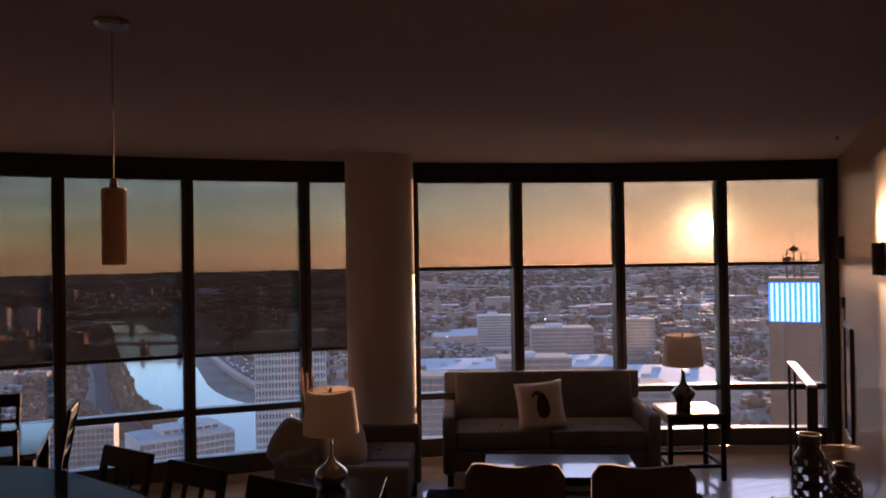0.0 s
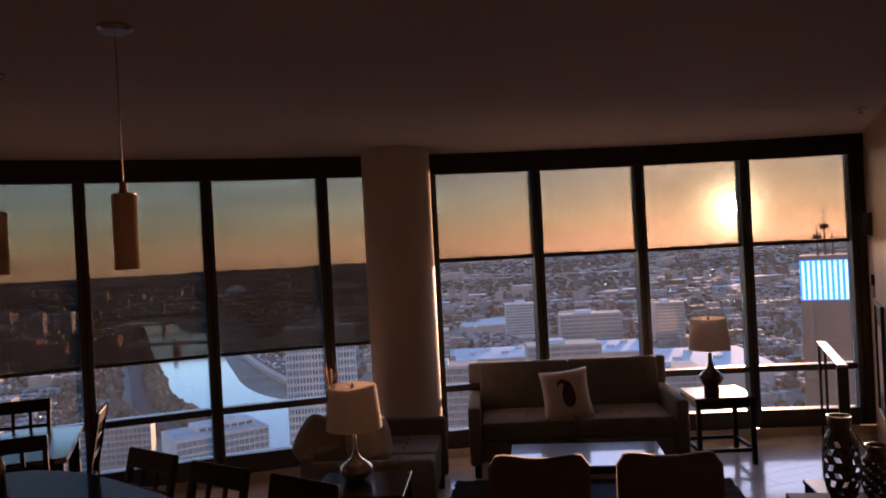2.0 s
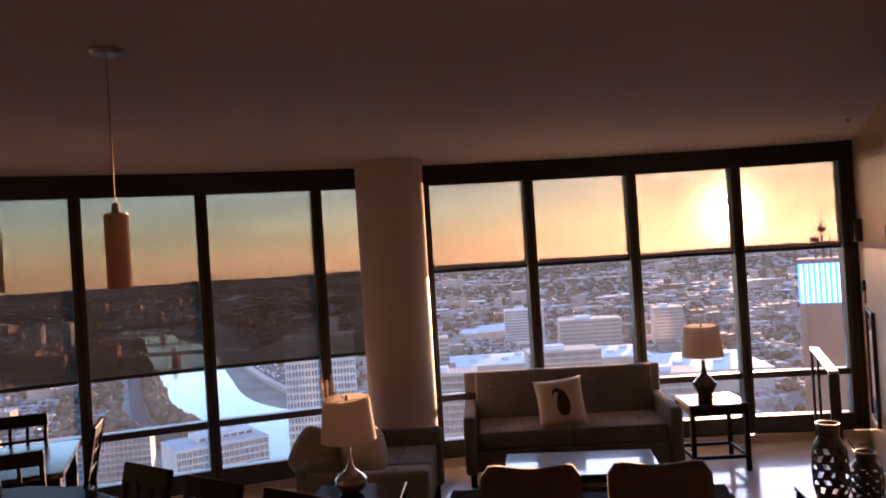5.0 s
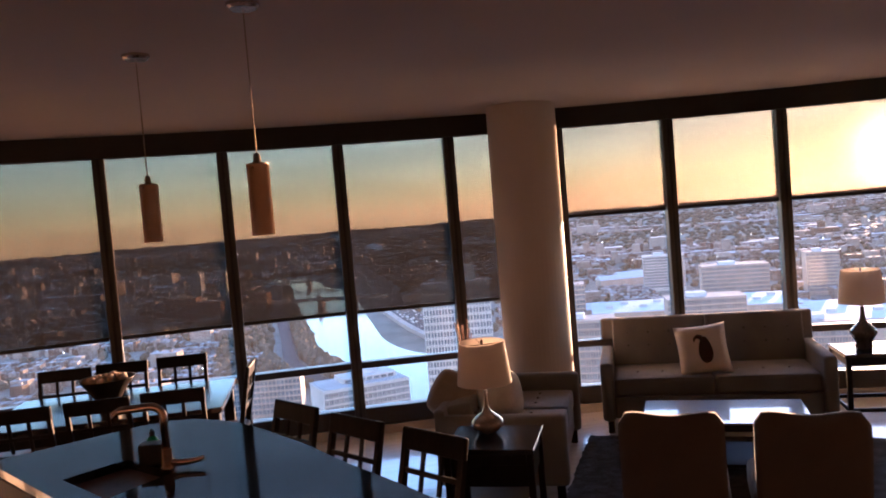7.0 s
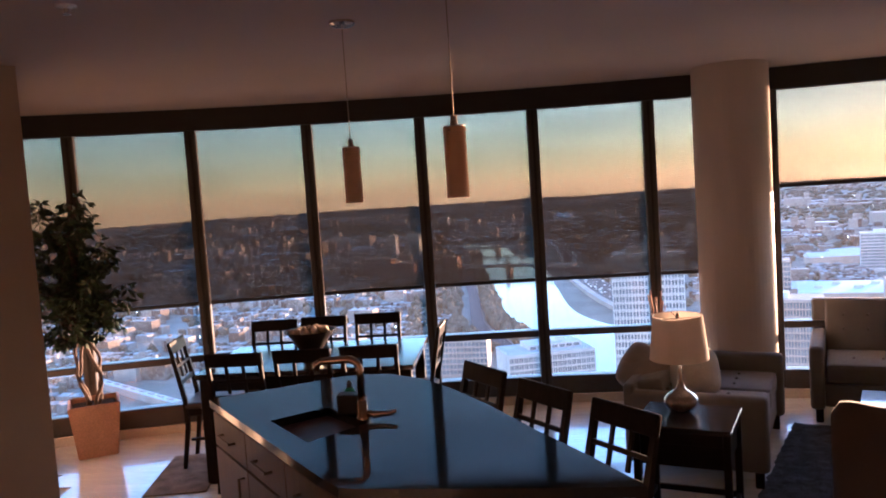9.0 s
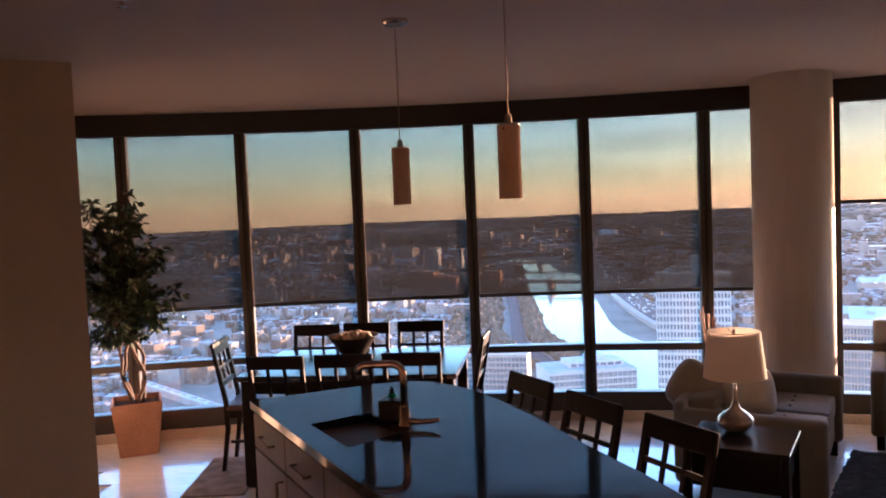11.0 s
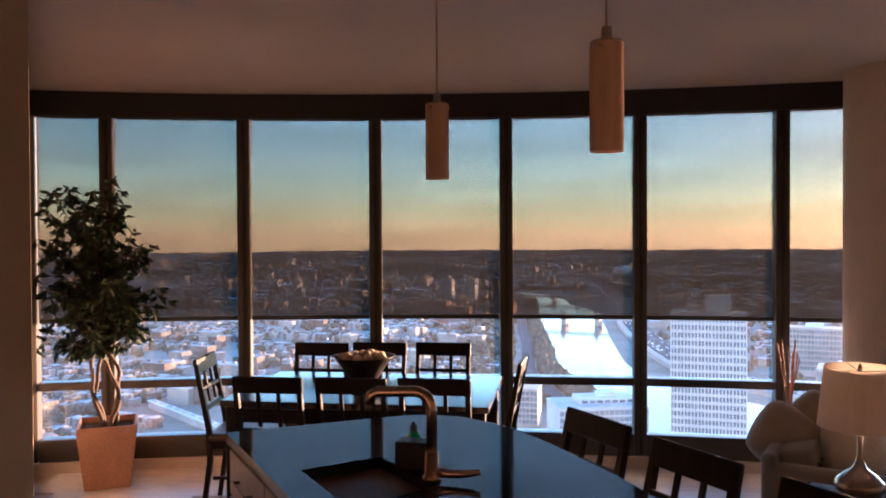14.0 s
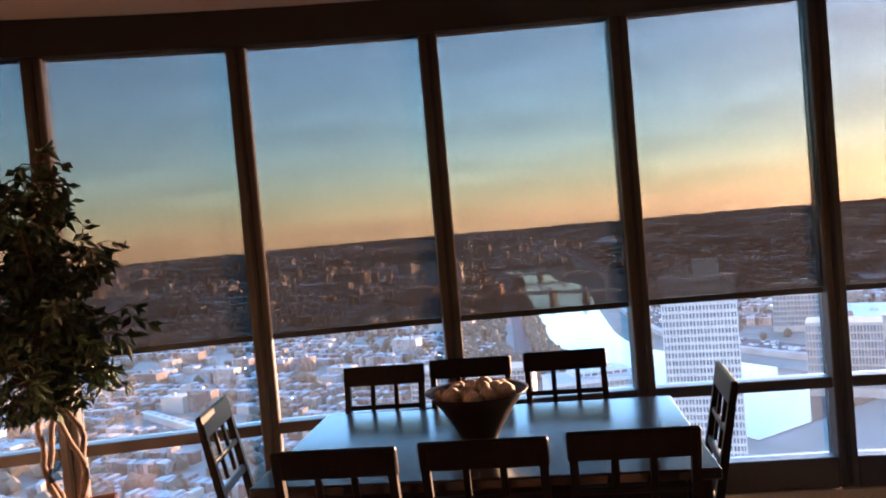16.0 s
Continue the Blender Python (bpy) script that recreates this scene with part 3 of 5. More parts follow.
# ---- chairs ----
def lattice_chair(name, label, category, seat_h, top_h, group, m, footrest=False, width=0.40):
    c = thing(name, label, category, m, group)
    w, d = width, 0.40
    lean = 0.07
    for sx in (-1, 1):
        x = sx * (w / 2 - 0.018)
        part("front_leg", tube([(x, d / 2 - 0.02, 0), (x, d / 2 - 0.02, seat_h - 0.02)], [0.017, 0.022], 4), M_ESP, c)
        part("back_post", tube([(x, -d / 2 - 0.03, 0), (x, -d / 2 + 0.015, seat_h * 0.7), (x, -d / 2 + 0.01, seat_h + 0.06), (x, -d / 2 - lean, top_h - 0.01)], [0.019, 0.022, 0.022, 0.017], 4), M_ESP, c)
    part("seat_frame", box((0, 0, seat_h - 0.035), (w - 0.03, d - 0.02, 0.055), 0.006, 1), M_ESP, c)
    part("seat", box((0, 0.005, seat_h + 0.012), (w, d + 0.01, 0.045), 0.018, 3), M_SEAT, c, "brown leatherette seat pad")

    def back_y(z):
        k = (z - seat_h - 0.06) / (top_h - seat_h - 0.06)
        return -d / 2 + 0.01 + k * (-lean - 0.01)

    tilt = Matrix.Rotation(math.atan2(lean + 0.01, top_h - seat_h - 0.06), 4, "X")
    zt = top_h - 0.045
    part("top_rail", box((0, back_y(zt), zt), (w, 0.024, 0.09), 0.008, 2, tilt), M_ESP, c)
    lo = top_h - 0.30 if not footrest else top_h - 0.27
    part("lower_rail", box((0, back_y(lo), lo), (w - 0.05, 0.018, 0.032), 0.004, 1, tilt), M_ESP, c)
    zc = (lo + zt - 0.045) / 2 + 0.01
    part("cross_rail", box((0, back_y(zc), zc), (w - 0.05, 0.016, 0.022), 0.003, 1, tilt), M_ESP, c)
    for sx in (-1, 1):
        zz = (lo + zt) / 2
        part("slat", box((sx * w * 0.145, back_y(zz), zz), (0.022, 0.014, zt - lo - 0.05), 0.003, 1, tilt), M_ESP, c)
    for z in ((0.2, 0.32) if footrest else ()):
        part("stretcher", box((0, d / 2 - 0.02 if z < 0.3 else -d / 2, z), (w - 0.05, 0.02, 0.026), 0.003, 1), M_ESP, c)
    for sx in (-1, 1):
        part("side_stretcher", box((sx * (w / 2 - 0.018), 0, 0.22), (0.016, d - 0.06, 0.022), 0.003, 1), M_ESP, c)
    return c


def facing(x, y, deg):
    return pose(x, y, 0, 0, 0, deg)


AX = 27.0
t_c = Vector((-3.12, 4.72))
ta, tb = Vector((math.cos(radians(AX)), math.sin(radians(AX)))), Vector((-math.sin(radians(AX)), math.cos(radians(AX))))


def seat_at(top, deg, first=None):
    """A chair whose top rail is centred at top, facing deg."""
    f = Vector((-math.sin(radians(deg)), math.cos(radians(deg))))
    p = Vector(top) + f * 0.27
    return facing(p.x, p.y, deg)


LBL = "dark-stained wooden dining chair with lattice back at the table"
chair = lattice_chair("dining_chair", LBL, "chair", 0.45, 0.93, "chairs round the dining table", seat_at((-3.875, 5.08), AX + 180), width=0.38)
for top, deg in (((-3.55, 5.31), AX + 180), ((-3.18, 5.54), AX + 180), ((-3.17, 3.95), AX), ((-2.79, 4.17), AX), ((-2.42, 4.39), AX), ((-4.08, 4.26), AX - 90 + 8), ((-2.37, 5.22), AX + 90 - 4)):
    copy_thing(chair, seat_at(top, deg))
stool = lattice_chair("counter_stool", "dark-stained lattice-back counter stool drawn up to the island", "stool", 0.61, 1.0, "stools along the island", seat_at((-1.26, 3.81), 180 - 28), True, 0.36)
for top, deg in (((-0.83, 3.565), 180 - 27), ((-0.395, 3.35), 180 - 27)):
    copy_thing(stool, seat_at(top, deg))


def dining_table():
    t = thing("dining_table", "dark espresso rectangular dining table with polished top", "table", pose(t_c.x, t_c.y, 0, 0, 0, AX))
    part("tabletop", box((0, 0, 0.742), (1.48, 0.95, 0.036), 0.006, 2), M_TABLETOP, t)
    for s in (-1, 1):
        part("apron", box((0, s * 0.40, 0.675), (1.30, 0.022, 0.095), 0.003, 1), M_ESP, t)
        part("apron", box((s * 0.66, 0, 0.675), (0.022, 0.78, 0.095), 0.003, 1), M_ESP, t)
        for u in (-1, 1):
            part("leg", box((s * 0.68, u * 0.41, 0.362), (0.075, 0.075, 0.724), 0.006, 1), M_ESP, t)


dining_table()


def bowl():
    b = thing("decor_bowl", "dark flared wooden bowl full of wicker balls on the table", "bowl", pose(-3.05, 4.57, 0.76))
    part("bowl", lathe([(0, 0), (0.065, 0), (0.07, 0.014), (0.055, 0.03), (0.075, 0.07), (0.125, 0.15), (0.168, 0.205), (0.182, 0.212), (0.168, 0.208), (0.115, 0.15), (0, 0.12)], 36), M_BOWL, b, smooth=True)
    rr = random.Random(4)
    for i in range(13):
        a, q = i * 2.4, 0.025 + 0.1 * math.sqrt(i / 13)
        bm = bmesh.new()
        bmesh.ops.create_icosphere(bm, subdivisions=2, radius=rr.uniform(0.028, 0.038))
        single("wicker_ball", bm, M_BALL, "small natural wicker ball in the bowl", "ornament", pose(-3.05 + q * math.cos(a), 4.57 + q * math.sin(a), 0.76 + 0.195 + 0.025 * (1 - q / 0.13)), group="balls in the bowl", smooth=True)


bowl()


# ---- ficus ----
def ficus():
    rr = random.Random(11)
    f = thing("potted_ficus", "tall artificial ficus with braided trunk in terracotta pot", "potted plant", pose(-4.98, 4.165, 0, 0, 0, 56))
    bm = bmesh.new()
    a = [bm.verts.new((sx * 0.142, sy * 0.142, 0.0)) for sx, sy in ((-1, -1), (1, -1), (1, 1), (-1, 1))]
    b = [bm.verts.new((sx * 0.188, sy * 0.188, 0.42)) for sx, sy in ((-1, -1), (1, -1), (1, 1), (-1, 1))]
    c = [bm.verts.new((sx * 0.170, sy * 0.170, 0.42)) for sx, sy in ((-1, -1), (1, -1), (1, 1), (-1, 1))]
    d = [bm.verts.new((sx * 0.16, sy * 0.16, 0.35)) for sx, sy in ((-1, -1), (1, -1), (1, 1), (-1, 1))]
    for p, q in ((a, b), (b, c), (c, d)):
        for i in range(4):
            bm.faces.new((p[i], p[(i + 1) % 4], q[(i + 1) % 4], q[i]))
    bm.faces.new(a[::-1])
    bm.faces.new(d)
    bmesh.ops.bevel(bm, geom=bm.edges[:], offset=0.006, segments=2, affect="EDGES")
    part("pot", bm, M_POT, f, "square tapered terracotta pot")
    part("soil", box((0, 0, 0.37), (0.31, 0.31, 0.03), 0.01, 1), M_SOIL, f)
    tips = []
    for k in range(4):
        pts, rs = [], []
        for i in range(15):
            z = 0.36 + 0.66 * i / 14
            an = k * math.pi / 2 + 0.4 + i * 0.17 * (1 if k % 2 else -1)
            rad = 0.030 + 0.055 * math.sin(math.pi * i / 14) + 0.012 * math.sin(i * 1.3 + k)
            pts.append((rad * math.cos(an) - 0.05 * (i / 14) ** 2, rad * math.sin(an), z))
            rs.append(0.016 - 0.005 * i / 14)
        part("trunk", tube(pts, rs, 8), M_BARK, f, smooth=True)
        tips.append(Vector(pts[-1]))
    bm = bmesh.new()
    leaves = []
    for k in range(38):
        p = tips[k % 4].copy()
        z1 = rr.uniform(0.85, 2.0)
        an = rr.uniform(0, 2 * math.pi)
        prof = 0.42 * math.sin(math.pi * min(1, max(0.0, (z1 - 0.58) / 1.55))) ** 0.7
        q = Vector((-0.09 - 0.15 * max(0.0, z1 - 1.4) + prof * rr.uniform(0.55, 1.0) * math.cos(an), prof * rr.uniform(0.55, 1.0) * math.sin(an), z1))
        h = Vector((p.x * 0.5, p.y * 0.5, min(p.z + (z1 - p.z) * 0.65, z1)))
        if z1 < p.z + 0.1:
            p = Vector((p.x * 0.6 - 0.02, p.y * 0.6, 0.85))
            h = (p + q) / 2 + Vector((0, 0, 0.06))
        pts = []
        for i in range(7):
            u = i / 6
            pts.append((1 - u) ** 2 * p + 2 * u * (1 - u) * h + u * u * q)
        tube(pts, [0.009 - 0.0012 * i for i in range(7)], 5, bm)
        for i in range(2, 7):
            for j in range(3):
                tw = Vector((rr.uniform(-1, 1), rr.uniform(-1, 1), rr.uniform(-0.7, 0.5))).normalized()
                e = pts[i] + tw * rr.uniform(0.06, 0.15)
                tube([pts[i], (pts[i] + e) / 2 + Vector((0, 0, 0.015)), e], [0.003, 0.0025, 0.0015], 4, bm)
                leaves.append((pts[i], e))
    part("branchwork", bm, M_BARK, f)
    lv, lf = [], []
    # no leaf grows through the dining wall
    place = f.matrix_basis
    wd = (Vector(WALL_E) - Vector(WALL_C)).normalized()
    wall_n = Vector((wd.y, -wd.x))
    if wall_n.dot(Vector((-4.98, 4.165)) - Vector(WALL_C)) < 0:
        wall_n = -wall_n
    wall_d = wall_n.dot(Vector(WALL_C))
    for a, b in leaves:
        for i in range(9):
            u = rr.uniform(0.25, 1.08)
            p = a.lerp(b, u)
            d = (Vector((rr.uniform(-1, 1), rr.uniform(-1, 1), rr.uniform(-1.1, 0.25))) + (b - a).normalized() * 0.6).normalized()
            s = d.orthogonal().normalized()
            s = Matrix.Rotation(rr.uniform(0, 6.28), 3, d) @ s
            nrm = d.cross(s)
            l, w = rr.uniform(0.05, 0.09), rr.uniform(0.012, 0.020)
            if (place @ (p + d * l)).xy.dot(wall_n) < wall_d + 0.02:
                continue
            k = len(lv)
            lv += [p, p + d * l * 0.45 + s * w - nrm * 0.004, p + d * l, p + d * l * 0.45 - s * w - nrm * 0.004, p + d * l * 0.5 + nrm * 0.003]
            lf += [(k, k + 1, k + 4), (k + 1, k + 2, k + 4), (k + 2, k + 3, k + 4), (k + 3, k, k + 4)]
    ob = raw("foliage", [tuple(v) for v in lv], lf, [M_LEAF])
    ob.parent = f
    ob["label"] = "dense narrow dark green leaves"


ficus()
single("floor_mat", box((0, 0, 0.006), (0.80, 0.42, 0.012), 0.004, 1), M_MAT, "woven grey-brown mat on the floor under the chair", "mat", pose(-3.86, 4.10, 0.0, 0, 0, -55 + 180))


# ---- pendants ----
def pendant(x, y, first=None):
    p = thing("pendant_lamp", "slim amber glass cylinder pendant hanging over the island", "pendant lamp", pose(x, y, 0), group="pendants over the island")
    part("canopy", lathe([(0, CEIL), (0.06, CEIL), (0.06, CEIL - 0.012), (0.05, CEIL - 0.022), (0, CEIL - 0.022)], 28), M_STEEL, p, "brushed nickel canopy", smooth=False)
    part("cord", tube([(0, 0, CEIL - 0.02), (0, 0, 2.142)], 0.0028, 6), M_STEEL, p)
    part("cap", lathe([(0, 2.142), (0.012, 2.142), (0.014, 2.112), (0.039, 2.107), (0.039, 2.097), (0, 2.097)], 24), M_STEEL, p)
    part("shade", lathe([(0.040, 2.102), (0.040, 1.847), (0.036, 1.847), (0.036, 2.097)], 32), M_PENDANT, p, "amber frosted glass cylinder", smooth=False)
    for a in (0.6, 2.7, 4.8):
        part("pin", box((0.042 * math.cos(a), 0.042 * math.sin(a), 2.09), (0.008, 0.008, 0.008), 0.002, 1), M_STEEL, p)
    return p


pend = pendant(-1.66, 3.378)
copy_thing(pend, pose(-0.84, 2.93, 0))


# ---- living area ----
def sofa(name, label, L, D, arm_h, back_h, m, group="", seats=2):
    s = thing(name, label, "sofa", m, group)
    aw = 0.10
    part("frame", box((0, 0.02, 0.20), (L - 2 * aw + 0.01, D - 0.06, 0.17), 0.015, 2), M_SOFA, s)
    for sx in (-1, 1):
        part("arm", box((sx * (L / 2 - aw / 2), 0, (arm_h + 0.10) / 2), (aw, D, arm_h - 0.10), 0.03, 3), M_SOFA, s, smooth=True)
    n = seats
    w = (L - 2 * aw) / n
    for i in range(n):
        x = -L / 2 + aw + w * (i + 0.5)
        sc = part("seat_cushion", box((x, -0.06, 0.36), (w - 0.006, D - 0.20, 0.15), 0.035, 3), M_SOFA, s, smooth=True)
        y0 = -0.06 - (D - 0.20) / 2
        part("piping", tube([(x - w / 2 + 0.03, y0 + 0.008, 0.424), (x, y0 + 0.006, 0.426), (x + w / 2 - 0.03, y0 + 0.008, 0.424)], 0.006, 6), M_SOFA, sc)
        for u in (-0.25, 0.0, 0.25):
            bm = bmesh.new()
            bmesh.ops.create_icosphere(bm, subdivisions=1, radius=0.012, matrix=Matrix.Translation((x + u * w, -0.14, 0.434)))
            part("button", bm, M_SEAM, sc)
        tilt = Matrix.Rotation(radians(-9), 4, "X")
        bk = part("back_cushion", box((x, D / 2 - 0.15, (0.42 + back_h) / 2), (w - 0.004, 0.16, back_h - 0.40), 0.022, 3, tilt), M_SOFA, s, smooth=True)
        drop = 0.10 if back_h > 0.7 else 0.07
        for row in range(2 if back_h > 0.7 else 1):
            for u in (-0.33, -0.11, 0.11, 0.33):
                bm = bmesh.new()
                bmesh.ops.create_icosphere(bm, subdivisions=1, radius=0.013, matrix=Matrix.Translation((x + u * w, D / 2 - 0.236 - 0.017 * row, back_h - drop - 0.11 * row)))
                part("button", bm, M_SEAM, bk)
    part("back_panel", box((0, D / 2 - 0.032, (back_h + 0.12) / 2), (L - 0.004, 0.07, back_h - 0.12), 0.02, 2), M_SOFA, s)
    for sx in (-1, 1):
        for sy in (-1, 1):
            part("foot", box((sx * (L / 2 - 0.06), sy * (D / 2 - 0.06), 0.055), (0.05, 0.05, 0.11), 0.006, 1), M_ESP, s)
    return s


sofa("sofa", "grey-taupe two-seat sofa with button-tufted back before the window", 1.74, 0.84, 0.57, 0.81, pose(0.72, 7.10, 0, 0, 0, 4.5))
sofa("loveseat", "grey-taupe short sofa beside the column", 1.30, 0.84, 0.555, 0.60, pose(-0.64, 5.80, 0, 0, 0, 94))


def motif_pillow():
    p = thing("printed_cushion", "cream square cushion with a dark curved print on the sofa", "cushion", pose(0.67, 6.88, 0.615, -18, -5, 6))
    part("cover", pillow(0.40, 0.40, 0.13), M_CUSH, p, smooth=True)
    # teardrop with a bent tip, lying on the front face
    bm = bmesh.new()
    pts = []
    for i in range(26):
        a = 2 * math.pi * i / 26
        pts.append((0.015 + 0.052 * math.cos(a) * (1 - 0.25 * math.sin(a)), 0.105 * math.sin(a) - 0.01))
    pts2 = []
    for x, z in pts:
        y = -0.065 * max(0, 1 - (x / 0.19) ** 4) ** 0.6 * max(0, 1 - (z / 0.19) ** 4) ** 0.6 - 0.003
        pts2.append(bm.verts.new((x, y, z)))
    c = bm.verts.new((0.015, -0.069, -0.01))
    for i in range(26):
        bm.faces.new((c, pts2[i], pts2[(i + 1) % 26]))
    r = tube([(0.0, -0.069, 0.085), (-0.03, -0.066, 0.10), (-0.055, -0.062, 0.085), (-0.062, -0.06, 0.055)], [0.02, 0.017, 0.011, 0.004], 8, bm)
    part("print", bm, M_MOTIF, p, "dark brown curved teardrop print")


motif_pillow()
for x, y, z, rx, ry, rz, s, m_, lb in (
        (-0.99, 5.50, 0.600, -12, 34, 24, 0.36, M_CUSHTAN, "plush taupe cushion slumped on the short sofa"),
        (-0.66, 5.50, 0.595, -26, -24, -16, 0.36, M_CUSHPALE, "pale plush cushion leaning on the short sofa"),
        (-0.86, 5.64, 0.66, -14, 40, 10, 0.33, M_CUSHTAN, "plush taupe cushion propped behind two others")):
    single("throw_cushion", pillow(s, s, 0.20, 14, 0.24), m_, lb, "cushion", pose(x, y, z, rx, ry, rz), group="cushions on the short sofa", smooth=True)


def side_table(name, label, x, y, rz, w, d, h, shelf=True, solid=False):
    t = thing(name, label, "side table", pose(x, y, 0, 0, 0, rz))
    part("tabletop", box((0, 0, h - 0.014), (w, d, 0.028), 0.004, 1), M_TABLETOP, t)
    for sx in (-1, 1):
        for sy in (-1, 1):
            part("leg", box((sx * (w / 2 - 0.025), sy * (d / 2 - 0.025), (h - 0.028) / 2), (0.036, 0.036, h - 0.028), 0.003, 1), M_ESP, t)
        part("apron", box((0, sx * (d / 2 - 0.025), h - 0.06), (w - 0.09, 0.018, 0.06), 0.002, 1), M_ESP, t)
        part("apron", box((sx * (w / 2 - 0.025), 0, h - 0.06), (0.018, d - 0.09, 0.06), 0.002, 1), M_ESP, t)
        part("stretcher", box((0, sx * (d / 2 - 0.025), 0.12), (w - 0.09, 0.022, 0.03), 0.002, 1), M_ESP, t)
        part("stretcher", box((sx * (w / 2 - 0.025), 0, 0.12), (0.022, d - 0.09, 0.03), 0.002, 1), M_ESP, t)
    if solid:
        part("drawer_box", box((0, 0, h - 0.13), (w - 0.06, d - 0.06, 0.16), 0.003, 1), M_ESP, t)
    return t


side_table("lamp_table", "dark wood square lamp table beside the short sofa", -0.48, 4.58, 4, 0.50, 0.46, 0.60, solid=True)
side_table("end_table", "dark wood open end table beside the sofa", 1.90, 7.13, 6, 0.48, 0.48, 0.55)


def table_lamp(x, y, z, dark, label):
    l = thing("table_lamp", label, "lamp", pose(x, y, z), group="table lamps")
    l.scale = (1, 1, 1) if dark else (0.93, 0.93, 0.93)
    prof = [(0, 0), (0.055, 0), (0.064, 0.01), (0.090, 0.032), (0.102, 0.06), (0.094, 0.085), (0.062, 0.112), (0.03, 0.135), (0.016, 0.17), (0.011, 0.21), (0.010, 0.27), (0, 0.27)]
    if dark:
        prof = [(0, 0), (0.06, 0), (0.064, 0.02), (0.058, 0.05), (0.075, 0.085), (0.098, 0.125), (0.09, 0.15), (0.055, 0.185), (0.026, 0.22), (0.017, 0.27), (0.015, 0.33), (0, 0.33)]
    top = prof[-1][1]
    part("base", lathe(prof, 36), M_CERAM if dark else M_LAMPBASE, l, smooth=True)
    part("stem", tube([(0, 0, top - 0.01), (0, 0, top + 0.27)], 0.006, 8), M_STEEL, l)
    b = 0.31 if not dark else 0.36
    part("shade", lathe([(0.168, b), (0.140, b + 0.255), (0.137, b + 0.255), (0.165, b)], 48), M_SHADE, l, "cream linen drum shade", smooth=False)
    sp = bmesh.new()
    for i in range(3):
        a = i * 2 * math.pi / 3
        tube([(0, 0, b + 0.235), (0.138 * math.cos(a), 0.138 * math.sin(a), b + 0.25)], 0.0025, 6, sp)
    part("spider", sp, M_STEEL, l)
    part("finial", lathe([(0, b + 0.235), (0.008, b + 0.235), (0.01, b + 0.25), (0.006, b + 0.265), (0, b + 0.27)], 12), M_STEEL, l)


table_lamp(-0.53, 4.66, 0.60, False, "table lamp with cream drum shade and smoked bulb-shaped base")
table_lamp(1.86, 7.10, 0.55, True, "table lamp with cream drum shade and dark gourd base")
# reeds behind the first lamp
rv = thing("reed_vase", "slim dark vase with dry reeds behind the short sofa", "vase", pose(-1.16, 6.45, 0))
part("vase", lathe([(0, 0), (0.07, 0), (0.09, 0.15), (0.075, 0.42), (0.045, 0.55), (0.05, 0.58), (0.04, 0.58), (0.035, 0.55), (0, 0.5)], 24), M_CERAM, rv, smooth=True)
rr_ = random.Random(3)
for i in range(9):
    a = i * 0.7
    e = (0.09 * math.cos(a) * rr_.uniform(0.4, 1), 0.09 * math.sin(a) * rr_.uniform(0.4, 1), rr_.uniform(0.86, 1.02))
    part("reed", tube([(0, 0, 0.45), (e[0] * 0.4, e[1] * 0.4, 0.7), e], [0.004, 0.004, 0.006], 5), M_TWIG, rv)

ct = thing("coffee_table", "low dark wood coffee table with pale glass top", "coffee table", pose(0.77, 5.78, 0, 0, 0, 1))
part("tabletop", box((0, 0, 0.414), (1.02, 0.58, 0.012), 0.003, 1), M_CTOP, ct, "pale reflective glass top")
part("frame", box((0, 0, 0.385), (1.00, 0.56, 0.045), 0.004, 1), M_ESP, ct)
part("shelf", box((0, 0, 0.13), (0.92, 0.48, 0.025), 0.003, 1), M_ESP, ct)
for sx in (-1, 1):
    for sy in (-1, 1):
        part("leg", box((sx * 0.465, sy * 0.245, 0.18), (0.06, 0.06, 0.365), 0.004, 1), M_ESP, ct)


